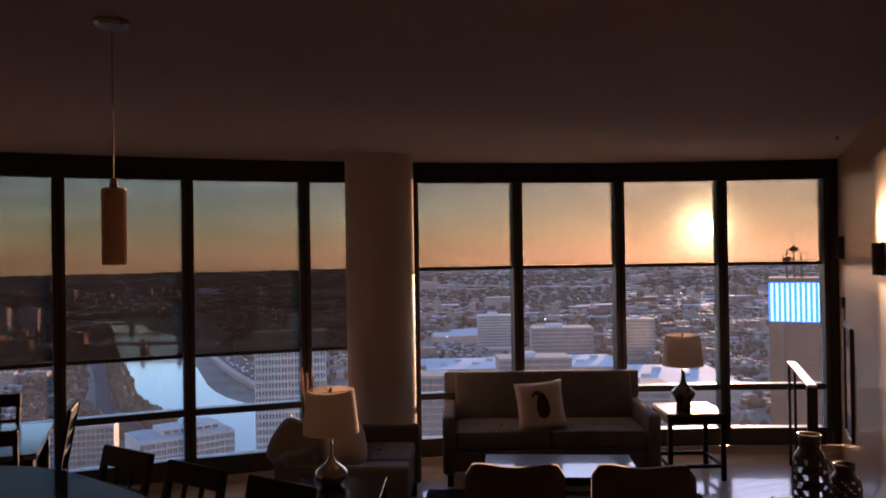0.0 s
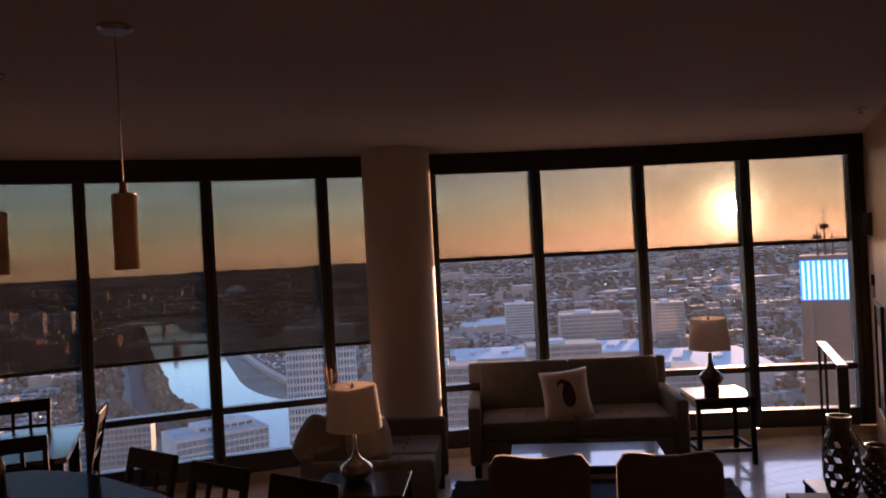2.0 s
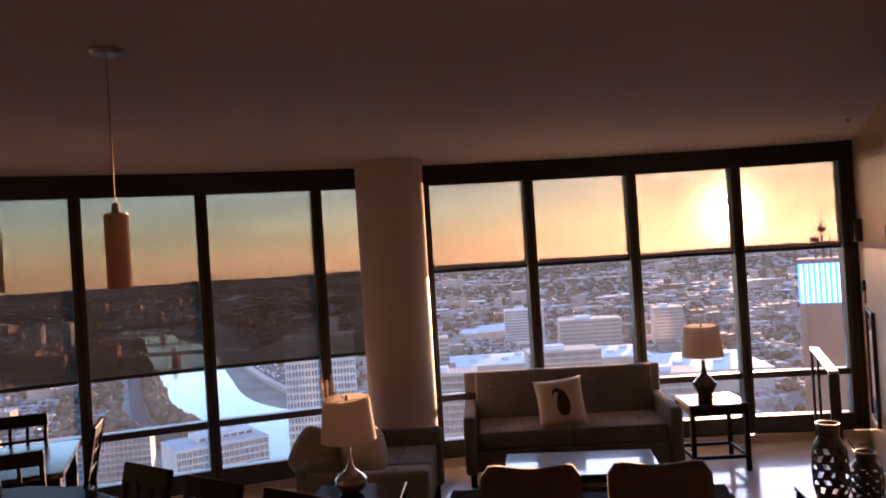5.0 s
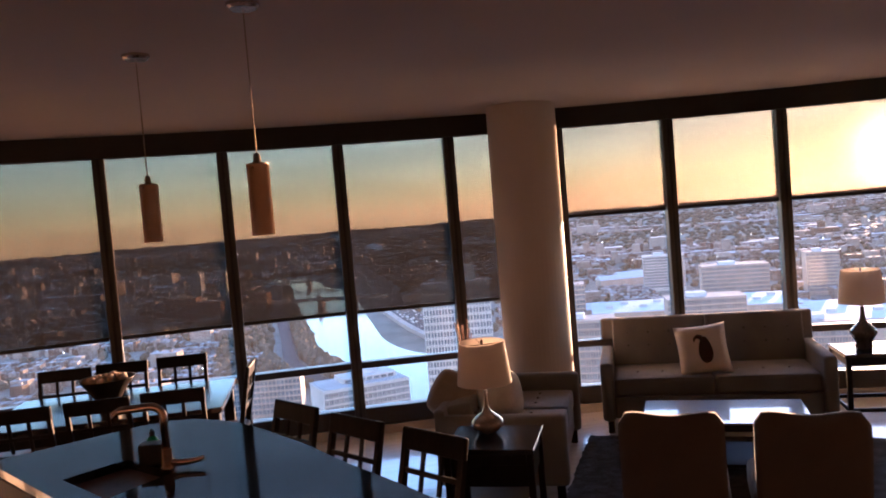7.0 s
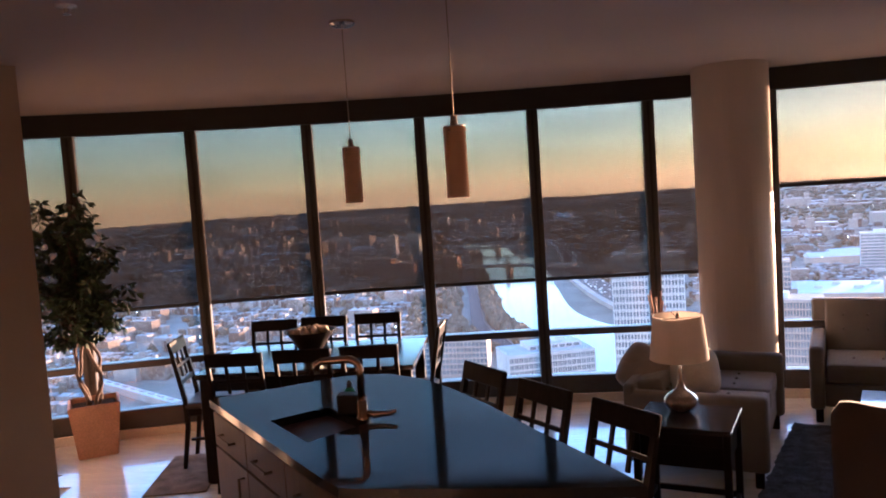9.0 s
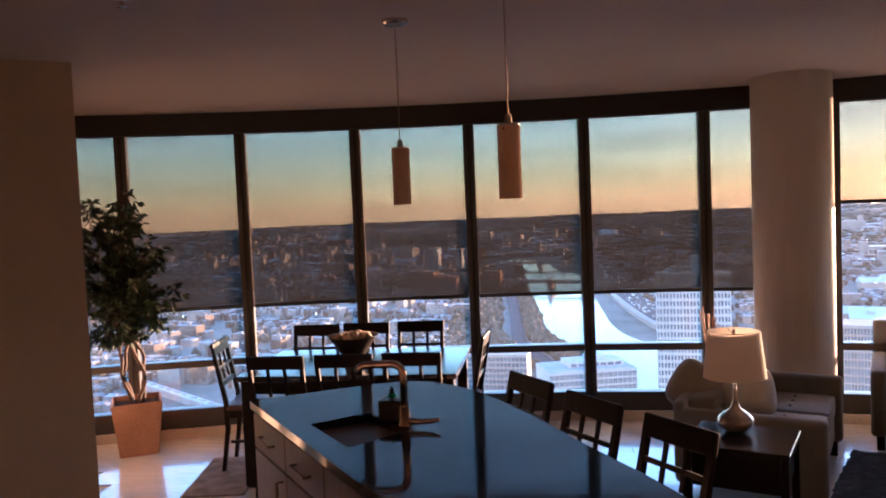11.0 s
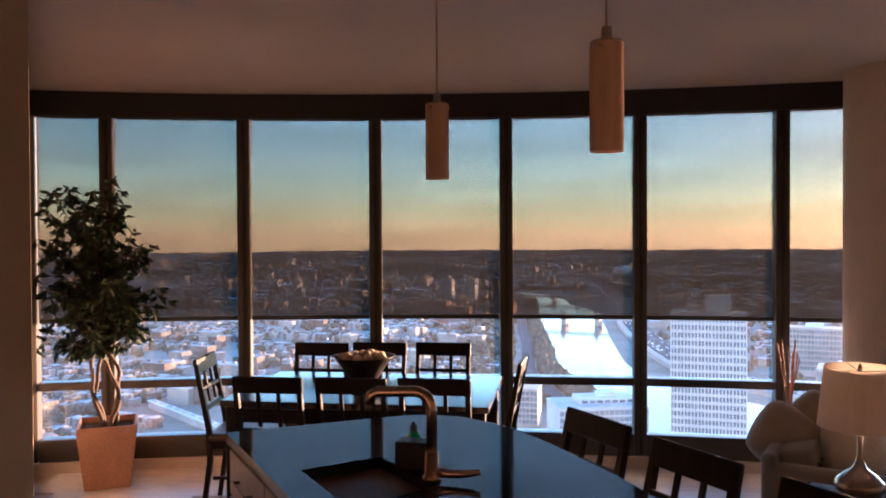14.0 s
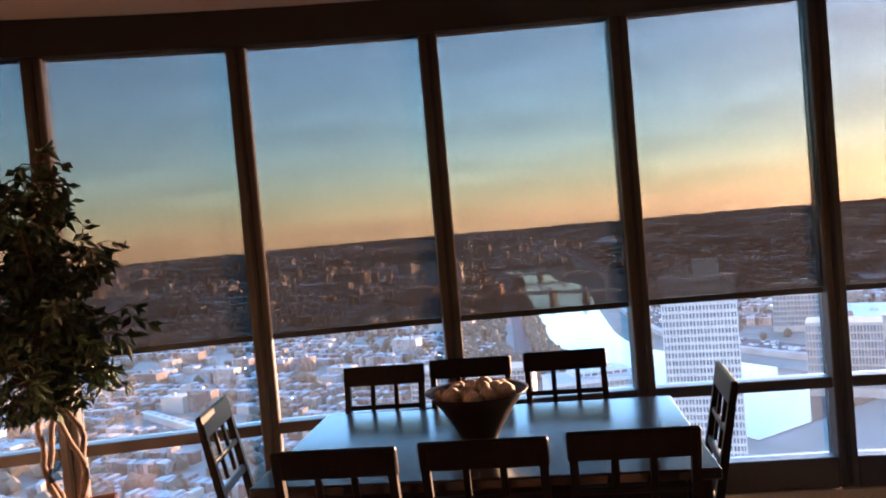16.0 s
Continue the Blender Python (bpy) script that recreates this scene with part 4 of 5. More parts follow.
def armchair(m):
    c = thing("armchair", "tan upholstered slipper chair with rounded back", "chair", m, "pair of chairs facing the sofa")
    bm = bmesh.new()
    n = 14
    rows = []
    for i in range(n + 1):
        u = 2 * i / n - 1
        rows.append((u * 0.235, 0.82 + 0.035 * (1 - abs(u) ** 6) - 0.012 * math.cos(u * 3.1) - 0.10 * max(0, abs(u) - 0.93) / 0.07 * 0.3, 0.02 * u * u))
    grid = {}
    for i, (x, zt, bow) in enumerate(rows):
        for j in range(9):
            v = j / 8
            z = 0.30 + (zt - 0.30) * v
            lean = -0.10 * v
            for s, dy in ((0, -0.055 + 0.03 * (v ** 8)), (1, 0.055 - 0.03 * (v ** 8))):
                grid[i, j, s] = bm.verts.new((x, lean + dy + bow, z))
    for i in range(n):
        for j in range(8):
            bm.faces.new((grid[i, j, 0], grid[i + 1, j, 0], grid[i + 1, j + 1, 0], grid[i, j + 1, 0]))
            bm.faces.new((grid[i, j, 1], grid[i, j + 1, 1], grid[i + 1, j + 1, 1], grid[i + 1, j, 1]))
        bm.faces.new((grid[i, 8, 0], grid[i + 1, 8, 0], grid[i + 1, 8, 1], grid[i, 8, 1]))
        bm.faces.new((grid[i, 0, 0], grid[i, 0, 1], grid[i + 1, 0, 1], grid[i + 1, 0, 0]))
    for j in range(8):
        bm.faces.new((grid[0, j, 0], grid[0, j + 1, 0], grid[0, j + 1, 1], grid[0, j, 1]))
        bm.faces.new((grid[n, j, 0], grid[n, j, 1], grid[n, j + 1, 1], grid[n, j + 1, 0]))
    bmesh.ops.recalc_face_normals(bm, faces=bm.faces[:])
    part("backrest", bm, M_ARMCH, c, smooth=True)
    part("seat", box((0, 0.26, 0.38), (0.50, 0.52, 0.16), 0.04, 3), M_ARMCH, c, smooth=True)
    for sx in (-1, 1):
        part("back_leg", tube([(sx * 0.19, 0.0, 0.31), (sx * 0.19, -0.05, 0.0)], [0.022, 0.016], 4), M_ESP, c)
        part("front_leg", tube([(sx * 0.20, 0.46, 0.31), (sx * 0.20, 0.47, 0.0)], [0.022, 0.016], 4), M_ESP, c)
    return c


ac = armchair(pose(0.49, 4.18, 0.016, 0, 0, 0))
copy_thing(ac, pose(1.085, 4.19, 0.016, 0, 0, 0))


def rug():
    rr = random.Random(8)
    bm = bmesh.new()
    nx, ny = 60, 84
    g = {}
    for i in range(nx + 1):
        for j in range(ny + 1):
            e = i in (0, nx) or j in (0, ny)
            g[i, j] = bm.verts.new((-1.05 + 2.1 * i / nx + rr.uniform(-0.01, 0.01), -1.45 + 2.9 * j / ny + rr.uniform(-0.01, 0.01), 0.002 if e else 0.012 + rr.uniform(-0.005, 0.006)))
    for i in range(nx):
        for j in range(ny):
            bm.faces.new((g[i, j], g[i + 1, j], g[i + 1, j + 1], g[i, j + 1]))
    single("rug", bm, M_RUG, "dark charcoal shag rug under the coffee table", "rug", pose(0.82, 5.14, 0.0))


rug()

# ---- along the east wall ----
WA, WB = 0.288, 1.146


def on_wall(y, off=0.0):
    """A point on the east wall's face, off metres into the room, and its turn."""
    n = Vector((-1, WA)).normalized()
    return WA * y + WB + n.x * off, y + n.y * off


WDEG = -math.degrees(math.atan(WA))


def sconce(y, z):
    x, yy = on_wall(y)
    s = thing("wall_sconce", "dark half-round wall sconce, unlit, on the east wall", "wall lamp", pose(x, yy, z, 0, 0, WDEG + 90), group="sconces on the east wall")
    part("back_plate", box((0, 0.006, 0), (0.06, 0.012, 0.20), 0.003, 1), M_BLACK, s)
    bm = bmesh.new()
    pts = [(0.045 * math.cos(math.pi * i / 12), 0.012 + 0.05 * math.sin(math.pi * i / 12)) for i in range(13)]
    ring_ = [(x_, y_) for x_, y_ in pts] + [(x_ * 0.9, 0.012 + (y_ - 0.012) * 0.9) for x_, y_ in pts[::-1]]
    part("shield", prism(ring_, -0.095, 0.095), M_BLACK, s)
    part("bulb", lathe([(0, -0.075), (0.012, -0.07), (0.016, 0), (0.012, 0.07), (0, 0.075)], 12, (0, 0.034, 0)), M_WHITE, s)


sconce(7.40, 1.87)
sconce(5.22, 1.80)


def picture(y, z, w, h, label):
    x, yy = on_wall(y)
    p = thing("framed_picture", label, "picture", pose(x, yy, z, 0, 0, WDEG + 90), group="pictures on the east wall")
    for s in (-1, 1):
        part("frame_side", box((s * (w / 2 - 0.012), 0.014, 0), (0.024, 0.028, h), 0.003, 1), M_BLACK, p)
        part("frame_rail", box((0, 0.014, s * (h / 2 - 0.012)), (w - 0.048, 0.028, 0.024), 0.003, 1), M_BLACK, p)
    part("mat_board", box((0, 0.008, 0), (w - 0.05, 0.008, h - 0.05)), M_WHITE, p)
    part("print", box((0, 0.0135, 0), (w * 0.55, 0.003, h * 0.6)), M_PAPER, p)


picture(7.05, 0.78, 0.50, 0.90, "tall black-framed picture with white mat on the wall")
picture(4.45, 1.20, 0.50, 0.72, "black-framed picture with white mat near the console")
x_, y_ = on_wall(7.42)
th = thing("thermostat", "small dark wall control with white body", "thermostat", pose(x_, y_, 1.34, 0, 0, WDEG + 90))
part("body", box((0, 0.012, -0.04), (0.05, 0.024, 0.10), 0.005, 2), M_WHITE, th)
part("cover", box((0, 0.014, 0.06), (0.06, 0.028, 0.09), 0.005, 2), M_BLACK, th)

# slim open-frame console near the wall
tv = thing("slim_console", "slim tall black console with pale reflective top by the wall", "console table", pose(2.71, 6.82, 0, 0, 0, 78))
part("top", box((0, 0, 0.888), (1.26, 0.07, 0.020), 0.004, 2), M_STEEL, tv, "pale reflective top")
part("near_leg", box((-0.61, 0, 0.438), (0.05, 0.07, 0.876), 0.004, 1), M_BLACK, tv)
part("far_leg", box((0.61, 0.022, 0.438), (0.022, 0.022, 0.876), 0.003, 1), M_BLACK, tv)
part("far_leg", box((0.61, -0.022, 0.438), (0.022, 0.022, 0.876), 0.003, 1), M_BLACK, tv)
part("stretcher", box((0, 0, 0.06), (1.18, 0.03, 0.03), 0.003, 1), M_BLACK, tv)
cb = thing("power_cable", "thin black cable trailing across the floor to the wall", "cable", pose(0, 0, 0))
part("cord", tube([(2.66, 6.26, 0.40), (2.74, 6.22, 0.25), (2.80, 6.10, 0.08), (2.83, 5.95, 0.006), (2.84, 5.86, 0.006)], 0.004, 6), M_BLACK, cb)
side_table("low_stool", "small low dark stool table behind the console", 2.13, 5.02, 0, 0.32, 0.28, 0.42)

cs = thing("console_table", "dark wood low console table by the east wall", "console table", pose(2.03, 4.27, 0, 0, 0, 0))
part("tabletop", box((0, 0, 0.482), (0.58, 0.80, 0.036), 0.004, 1), M_ESP, cs)
part("body", box((0, 0, 0.36), (0.52, 0.74, 0.205), 0.004, 1), M_ESP, cs)
for sx in (-1, 1):
    for sy in (-1, 1):
        part("leg", box((sx * 0.24, sy * 0.35, 0.13), (0.05, 0.05, 0.26), 0.003, 1), M_ESP, cs)


def cut_vase(x, y, z, r, h, label):
    v = thing("cutwork_vase", label, "vase", pose(x, y, z), group="cutwork vases")
    prof = [(0.62, 0.0), (0.86, 0.12), (1.0, 0.30), (1.0, 0.55), (0.9, 0.72), (0.6, 0.84)]
    n = 16
    bm = bmesh.new()
    rows = []
    m = 9
    for j in range(m + 1):
        f = j / m * 0.84
        for (r0, f0), (r1, f1) in zip(prof, prof[1:]):
            if f0 <= f <= f1 + 1e-6:
                rad = (r0 + (r1 - r0) * (f - f0) / (f1 - f0)) * r
        rows.append([bm.verts.new((rad * math.cos(2 * math.pi * (i + 0.5 * (j % 2)) / n), rad * math.sin(2 * math.pi * (i + 0.5 * (j % 2)) / n), f * h)) for i in range(n)])
    fs = []
    for j in range(m):
        for i in range(n):
            fs.append(bm.faces.new((rows[j][i], rows[j][(i + 1) % n], rows[j + 1][(i + 1) % n], rows[j + 1][i])))
    bmesh.ops.inset_individual(bm, faces=fs[n:-n], thickness=min(0.0155, r * 0.17))
    bmesh.ops.delete(bm, geom=[f for i, f in enumerate(fs) if n <= i < len(fs) - n and (i + i // n) % 2], context="FACES")
    ob = part("body", bm, M_VASE, v, "dark glazed ceramic with cut-out lattice")
    sd = ob.modifiers.new("thickness", "SOLIDIFY")
    sd.thickness = 0.006
    part("neck", lathe([(0.58 * r, 0.835 * h), (0.56 * r, 0.87 * h), (0.62 * r, 0.90 * h), (0.60 * r, 0.94 * h), (0.66 * r, h), (0.58 * r, h), (0.5 * r, 0.87 * h)], 24), M_VASE, v, smooth=True)
    part("foot", lathe([(0, 0), (0.62 * r, 0), (0.64 * r, 0.012), (0.60 * r, 0.02), (0, 0.02)], 24), M_VASE, v)


cut_vase(1.985, 4.56, 0.50, 0.088, 0.42, "tall dark glazed cutwork vase on the console")
cut_vase(2.155, 4.56, 0.50, 0.080, 0.27, "short dark glazed cutwork vase on the console")

# pictures on the dining wall
dv = (Vector(WALL_E) - Vector(WALL_C))
ddeg = math.degrees(math.atan2(dv.y, dv.x))
for f, z, w, h in ((0.42, 1.30, 0.42, 0.75), (0.72, 1.50, 0.35, 0.45)):
    q = Vector(WALL_C) + dv * f
    p = thing("framed_picture", "brown wood framed picture on the dining wall", "picture", pose(q.x, q.y, z, 0, 0, ddeg + 180), group="pictures on the dining wall")
    for s in (-1, 1):
        part("frame_side", box((s * (w / 2 - 0.015), -0.016, 0), (0.03, 0.03, h), 0.003, 1), M_CAB, p)
        part("frame_rail", box((0, -0.016, s * (h / 2 - 0.015)), (w - 0.06, 0.03, 0.03), 0.003, 1), M_CAB, p)
    part("print", box((0, -0.008, 0), (w - 0.06, 0.008, h - 0.06)), M_PAPER, p)


def sprinkler(x, y):
    s = thing("ceiling_sprinkler", "small white sprinkler head on the ceiling", "sprinkler", pose(x, y, 0), group="ceiling sprinklers")
    part("escutcheon", lathe([(0, CEIL), (0.04, CEIL), (0.038, CEIL - 0.008), (0.015, CEIL - 0.012), (0, CEIL - 0.012)], 24), M_WHITE, s)
    part("head", lathe([(0, CEIL - 0.012), (0.010, CEIL - 0.012), (0.008, CEIL - 0.03), (0.018, CEIL - 0.034), (0, CEIL - 0.036)], 12), M_STEEL, s)


sprinkler(-2.20, 2.36)
sprinkler(2.80, 6.25)


# ---- the city outside ----
GZ = -125.0


def ground_z(x, y):
    r = math.hypot(x, y)
    k = min(1.0, max(0.0, (r - 2400) / 2300))
    az_ = math.degrees(math.atan2(x, y))
    top = 46 + 8 * min(1.0, max(0.0, (az_ + 14) / 36))
    bumps = 1.6 * noise.noise(Vector((x / 700, y / 700, 3.1))) + 0.8 * noise.noise(Vector((x / 260, y / 260, 8.1)))
    return GZ + (top + bumps) * k * k * (3 - 2 * k)


def build_ground():
    v, f = [(0, 0, GZ)], []
    rs = [60, 150, 300, 500, 800, 1200, 1700, 2200] + [2400 + 130 * i for i in range(19)] + [4860]
    n = 180
    for r in rs:
        for i in range(n):
            a = 2 * math.pi * i / n
            x, y = r * math.sin(a), r * math.cos(a)
            v.append((x, y, ground_z(x, y) if r < 4850 else GZ - 100))
    for i in range(n):
        f.append((0, 1 + (i + 1) % n, 1 + i))
    for k in range(len(rs) - 1):
        for i in range(n):
            a, b = 1 + k * n + i, 1 + k * n + (i + 1) % n
            f.append((a, b, b + n, a + n))
    tagged(raw("ground", v, f, [M_GROUND]), "dusky city ground rising to low wooded hills", "ground", kind="structure")


build_ground()
LEFT_BANK = [(-900, 1560), (-790, 1430), (-714, 1308), (-557, 1028), (-435, 826), (-333, 651), (-290, 600), (-240, 540), (-180, 470), (-100, 420)]
RIGHT_BANK = [(-780, 1520), (-700, 1400), (-655, 1330), (-550, 1208), (-372, 868), (-302, 737), (-252, 673), (-200, 640), (-120, 600), (-40, 560)]


def ribbon(name, A, B, z, material, label, category, kind="structure", thick=0.0):
    def dense(P):
        out = []
        n = len(P)
        for i in range(n - 1):
            p0, p1, p2, p3 = (Vector(P[max(0, i - 1)]), Vector(P[i]), Vector(P[i + 1]), Vector(P[min(n - 1, i + 2)]))
            for k in range(6):
                u = k / 6
                out.append(0.5 * ((2 * p1) + (p2 - p0) * u + (2 * p0 - 5 * p1 + 4 * p2 - p3) * u * u + (3 * p1 - p0 - 3 * p2 + p3) * u ** 3))
        return out + [Vector(P[-1])]
    a, b = dense(A), dense(B)
    v, f = [], []
    for p, q in zip(a, b):
        v += [(p.x, p.y, z), (q.x, q.y, z)]
    for i in range(len(a) - 1):
        f.append((2 * i, 2 * i + 1, 2 * i + 3, 2 * i + 2))
    if thick:
        o = len(v)
        v += [(x, y, z - thick) for x, y, _ in v]
        for i in range(len(a) - 1):
            f += [(2 * i, 2 * i + 2, o + 2 * i + 2, o + 2 * i), (2 * i + 1, o + 2 * i + 1, o + 2 * i + 3, 2 * i + 3)]
    return tagged(raw(name, v, f, [material]), label, category, kind=kind)


ribbon("water", LEFT_BANK, RIGHT_BANK, GZ + 0.6, M_RIVER, "wide pale river winding through the city", "river")
HWY = [(-1050, 2200), (-760, 1700), (-545, 1290), (-440, 1050), (-335, 860), (-262, 745), (-215, 690), (-120, 640), (-20, 600)]


def offset(P, d):
    out = []
    for i, p in enumerate(P):
        t = (Vector(P[min(i + 1, len(P) - 1)]) - Vector(P[max(i - 1, 0)])).normalized()
        out.append((p[0] - t.y * d, p[1] + t.x * d))
    return out


ribbon("road", offset(HWY, 4), offset(HWY, 34), GZ + 4.0, M_ASPH, "riverside highway on a low embankment", "road", thick=4.0)
ribbon("embankment", offset(HWY, -3), offset(HWY, 4), GZ + 4.6, M_CONC2, "concrete river wall beside the highway", "embankment", thick=4.6)
ribbon("rail_bed", offset(LEFT_BANK, -20), offset(LEFT_BANK, -32), GZ + 1.5, M_ASPH, "dark rail corridor along the river bank", "road", thick=1.5)


def seg_dist(p, P):
    best = 1e9
    for a, b in zip(P, P[1:]):
        ax, ay, bx, by = *a, *b
        dx, dy = bx - ax, by - ay
        u = max(0, min(1, ((p[0] - ax) * dx + (p[1] - ay) * dy) / (dx * dx + dy * dy)))
        best = min(best, math.hypot(p[0] - ax - u * dx, p[1] - ay - u * dy))
    return best


MIDLINE = [((a[0] + b[0]) / 2, (a[1] + b[1]) / 2, seg) for a, b, seg in zip(LEFT_BANK, RIGHT_BANK, range(20))]
RIVER_MID = [(x, y) for x, y, _ in MIDLINE]
KEEP = []


def free(x, y, pad=0):
    if seg_dist((x, y), RIVER_MID) < 85 + pad or seg_dist((x, y), HWY) < 42 + pad or seg_dist((x, y), LEFT_BANK) < 46 + pad:
        return False
    for kx, ky, kr in KEEP:
        if math.hypot(x - kx, y - ky) < kr:
            return False
    return True


def bridge(a, b, z, piers, label):
    a, b = Vector(a), Vector(b)
    d = b - a
    m = pose((a.x + b.x) / 2, (a.y + b.y) / 2, 0, 0, 0, math.degrees(math.atan2(d.y, d.x)))
    br = thing("bridge", label, "bridge", m, "river bridges")
    L = d.length
    part("deck", box((0, 0, z), (L, 14, 3.0)), M_CONC2, br)
    for s in (-1, 1):
        part("parapet", box((0, s * 6.6, z + 2.1), (L, 0.6, 1.2)), M_CONC, br)
    for k in range(piers):
        x = L * ((k + 1) / (piers + 1) - 0.5)
        p = part("pier", box((x, 0, (z + GZ) / 2), (7, 16, z - GZ - 2)), M_CONC2, br)
        part("tower", box((x, -7.5, z + 4), (6, 4, 9)), M_CONC2, p)


bridge((-610, 1010), (-415, 1035), GZ + 12, 3, "stone road bridge on stout piers across the river")
bridge((-800, 1345), (-620, 1395), GZ + 10, 3, "distant girder bridge across the river")


def facade_block(name, label, corner, along_deg, w, d, z_top, floors, cols, storey, material, glass=M_WINDARK, sides=(0, 1), balcony=False, depth_cols=4, as_parts=True, group=""):
    """A slab building: body, recessed window strips between piers and spandrels, each window its own pane."""
    h = z_top - GZ
    b = thing(name, label, "building", pose(corner[0], corner[1], GZ, 0, 0, along_deg), group)
    part("wall", box((w / 2, d / 2, h / 2), (w - 0.8, d - 0.8, h)), M_CONC2 if material is M_CONC2 else material, b)
    bm = bmesh.new()
    bm_box(bm, (w / 2, d / 2, h + 0.4), (w, d, 0.8))
    for s in sides:
        L = w if s in (0, 2) else d
        n = cols if s in (0, 2) else depth_cols
        rot = Matrix.Rotation(radians(90 * s), 4, "Z")
        org = [(0, 0), (w, 0), (w, d), (0, d)][s]
        M = Matrix.Translation((*org, 0)) @ rot
        cw = L / n
        for i in range(n + 1):
            bm_box(bm, M @ Vector((min(max(i * cw, 0.25), L - 0.25), 0.2, h / 2)), (0.45, 0.7, h), rot)
        for j in range(floors + 1):
            bm_box(bm, M @ Vector((L / 2, 0.25, h - j * storey - 0.45)), (L, 0.5, 0.9), rot)
        pw = (cw - 0.95) / 2
        sash = box((-pw / 2 - 0.2, 0, 0), (pw, 0.1, storey - 1.1))
        bm_box(sash, (pw / 2 + 0.2, 0, 0), (pw, 0.1, storey - 1.1))
        me = mesh_of("window", sash, glass)
        if as_parts:
            for i in range(n):
                for j in range(floors):
                    o = new("window", me)
                    o.parent = b
                    o.matrix_basis = M @ Matrix.Translation(((i + 0.5) * cw, 0.33, h - (j + 0.5) * storey - 0.45))
    part("frame_grid", bm, material, b, "projecting piers and floor bands")
    return b


tw = facade_block("apartment_tower", "pale concrete slab apartment tower with gridded windows", (-101.5, 290.5), 17, 27.0, 11.0, -27.5, 25, 11, 2.95, M_CONC, sides=(0,))
part("penthouse", box((17, 6, 97.5 + 3.5), (9, 6, 7)), M_CONC, tw)
part("penthouse", box((8, 6, 97.5 + 1.5), (5, 5, 3)), M_CONC2, tw)
KEEP.append((-86, 300, 45))
low = facade_block("office_block", "low pale office block with stepped roof by the river", (-209, 410), 42, 54, 32, -99, 6, 18, 4.0, M_CONC, sides=(0, 1), depth_cols=10)
part("roof_plant", box((34, 19, 31.4), (12, 8, 2.4)), M_WHITEROOF, low)
part("upper_storey", box((32, 18, 28.3), (34, 18, 3.8)), M_CONC, low)
part("roof_deck", box((27, 16, 27.0), (52, 30, 0.5)), M_ROOF, low)
for k in range(7):
    part("upper_window", box((18 + 4.6 * k, 8.9, 28.4), (3.6, 0.3, 1.7)), M_WINDARK, low)
KEEP.append((-210, 435, 60))
wing = facade_block("office_wing", "long brick loft building with many windows below", (-330, 430), 20, 85, 22, -100, 6, 16, 3.8, M_CONC2, sides=(0,))
KEEP.append((-290, 455, 60))
for nm, c, rot, w, d, zt, fl, cl, _st, m_, lb in (
        ("hospital_block", (-92, 520), 6, 42, 26, -80, 8, 12, 4.0, M_CONC2, "tan mid-rise hospital block with square windows"),
        ("brick_block", (-20, 640), 8, 60, 30, -84, 8, 16, 3.8, M_CONC2, "tan brick mid-rise block with window rows"),
        ("lab_block", (62, 560), 4, 40, 30, -92, 6, 11, 4.0, M_CONC2, "tan laboratory block with window rows"),
        ("campus_block", (10, 900), 6, 70, 30, -84, 8, 18, 4.0, M_CONC2, "brown campus building with window rows"),
        ("campus_tower", (120, 940), 3, 34, 26, -78, 11, 10, 4.0, M_CONC2, "tan campus tower with window rows"),
        ("housing_block", (-160, 760), 10, 60, 22, -82, 8, 10, 3.6, M_CONC2, "tan housing block beyond the river"),
        ("dormitory_block", (-60, 1040), 6, 52, 24, -80, 11, 14, 3.6, M_CONC, "pale dormitory slab with window rows")):
    b_ = facade_block(nm, lb, c, rot, w, d, zt, fl, cl, (zt - GZ) / (fl + 1.2), m_, sides=(0,), as_parts=True)
    part("roof_plant", box((w * 0.4, d * 0.5, zt - GZ + 2.4), (w * 0.25, d * 0.4, 3.4)), M_WHITEROOF, b_)
    KEEP.append((c[0] + w / 2, c[1] + d / 2, w * 0.72))
for c, rot, w, d, zt, fl, cl, m_, lb in (
        ((-716, 940), 12, 46, 22, -94, 6, 9, M_REDBRICK, "red brick apartment block across the river"),
        ((-655, 925), 12, 34, 20, -99, 5, 7, M_REDBRICK, "low red brick block across the river"),
        ((-606, 985), 12, 26, 20, -96, 6, 6, M_REDBRICK, "red brick block near the rail corridor"),
        ((-868, 1215), 12, 20, 18, -76, 12, 5, M_CONC, "slim pale tower across the river"),
        ((-828, 1235), 12, 20, 18, -78, 12, 5, M_CONC, "slim pale tower beside its twin")):
    b_ = facade_block("town_block", lb, c, rot, w, d, zt, fl, cl, (zt - GZ) / (fl + 1.2), m_, sides=(0,), group="blocks across the river")
    part("roof_plant", box((w * 0.5, d * 0.5, zt - GZ + 1.8), (w * 0.3, d * 0.4, 2.4)), M_CONC2, b_)
    KEEP.append((c[0] + w / 2, c[1] + d / 2, w * 0.7))


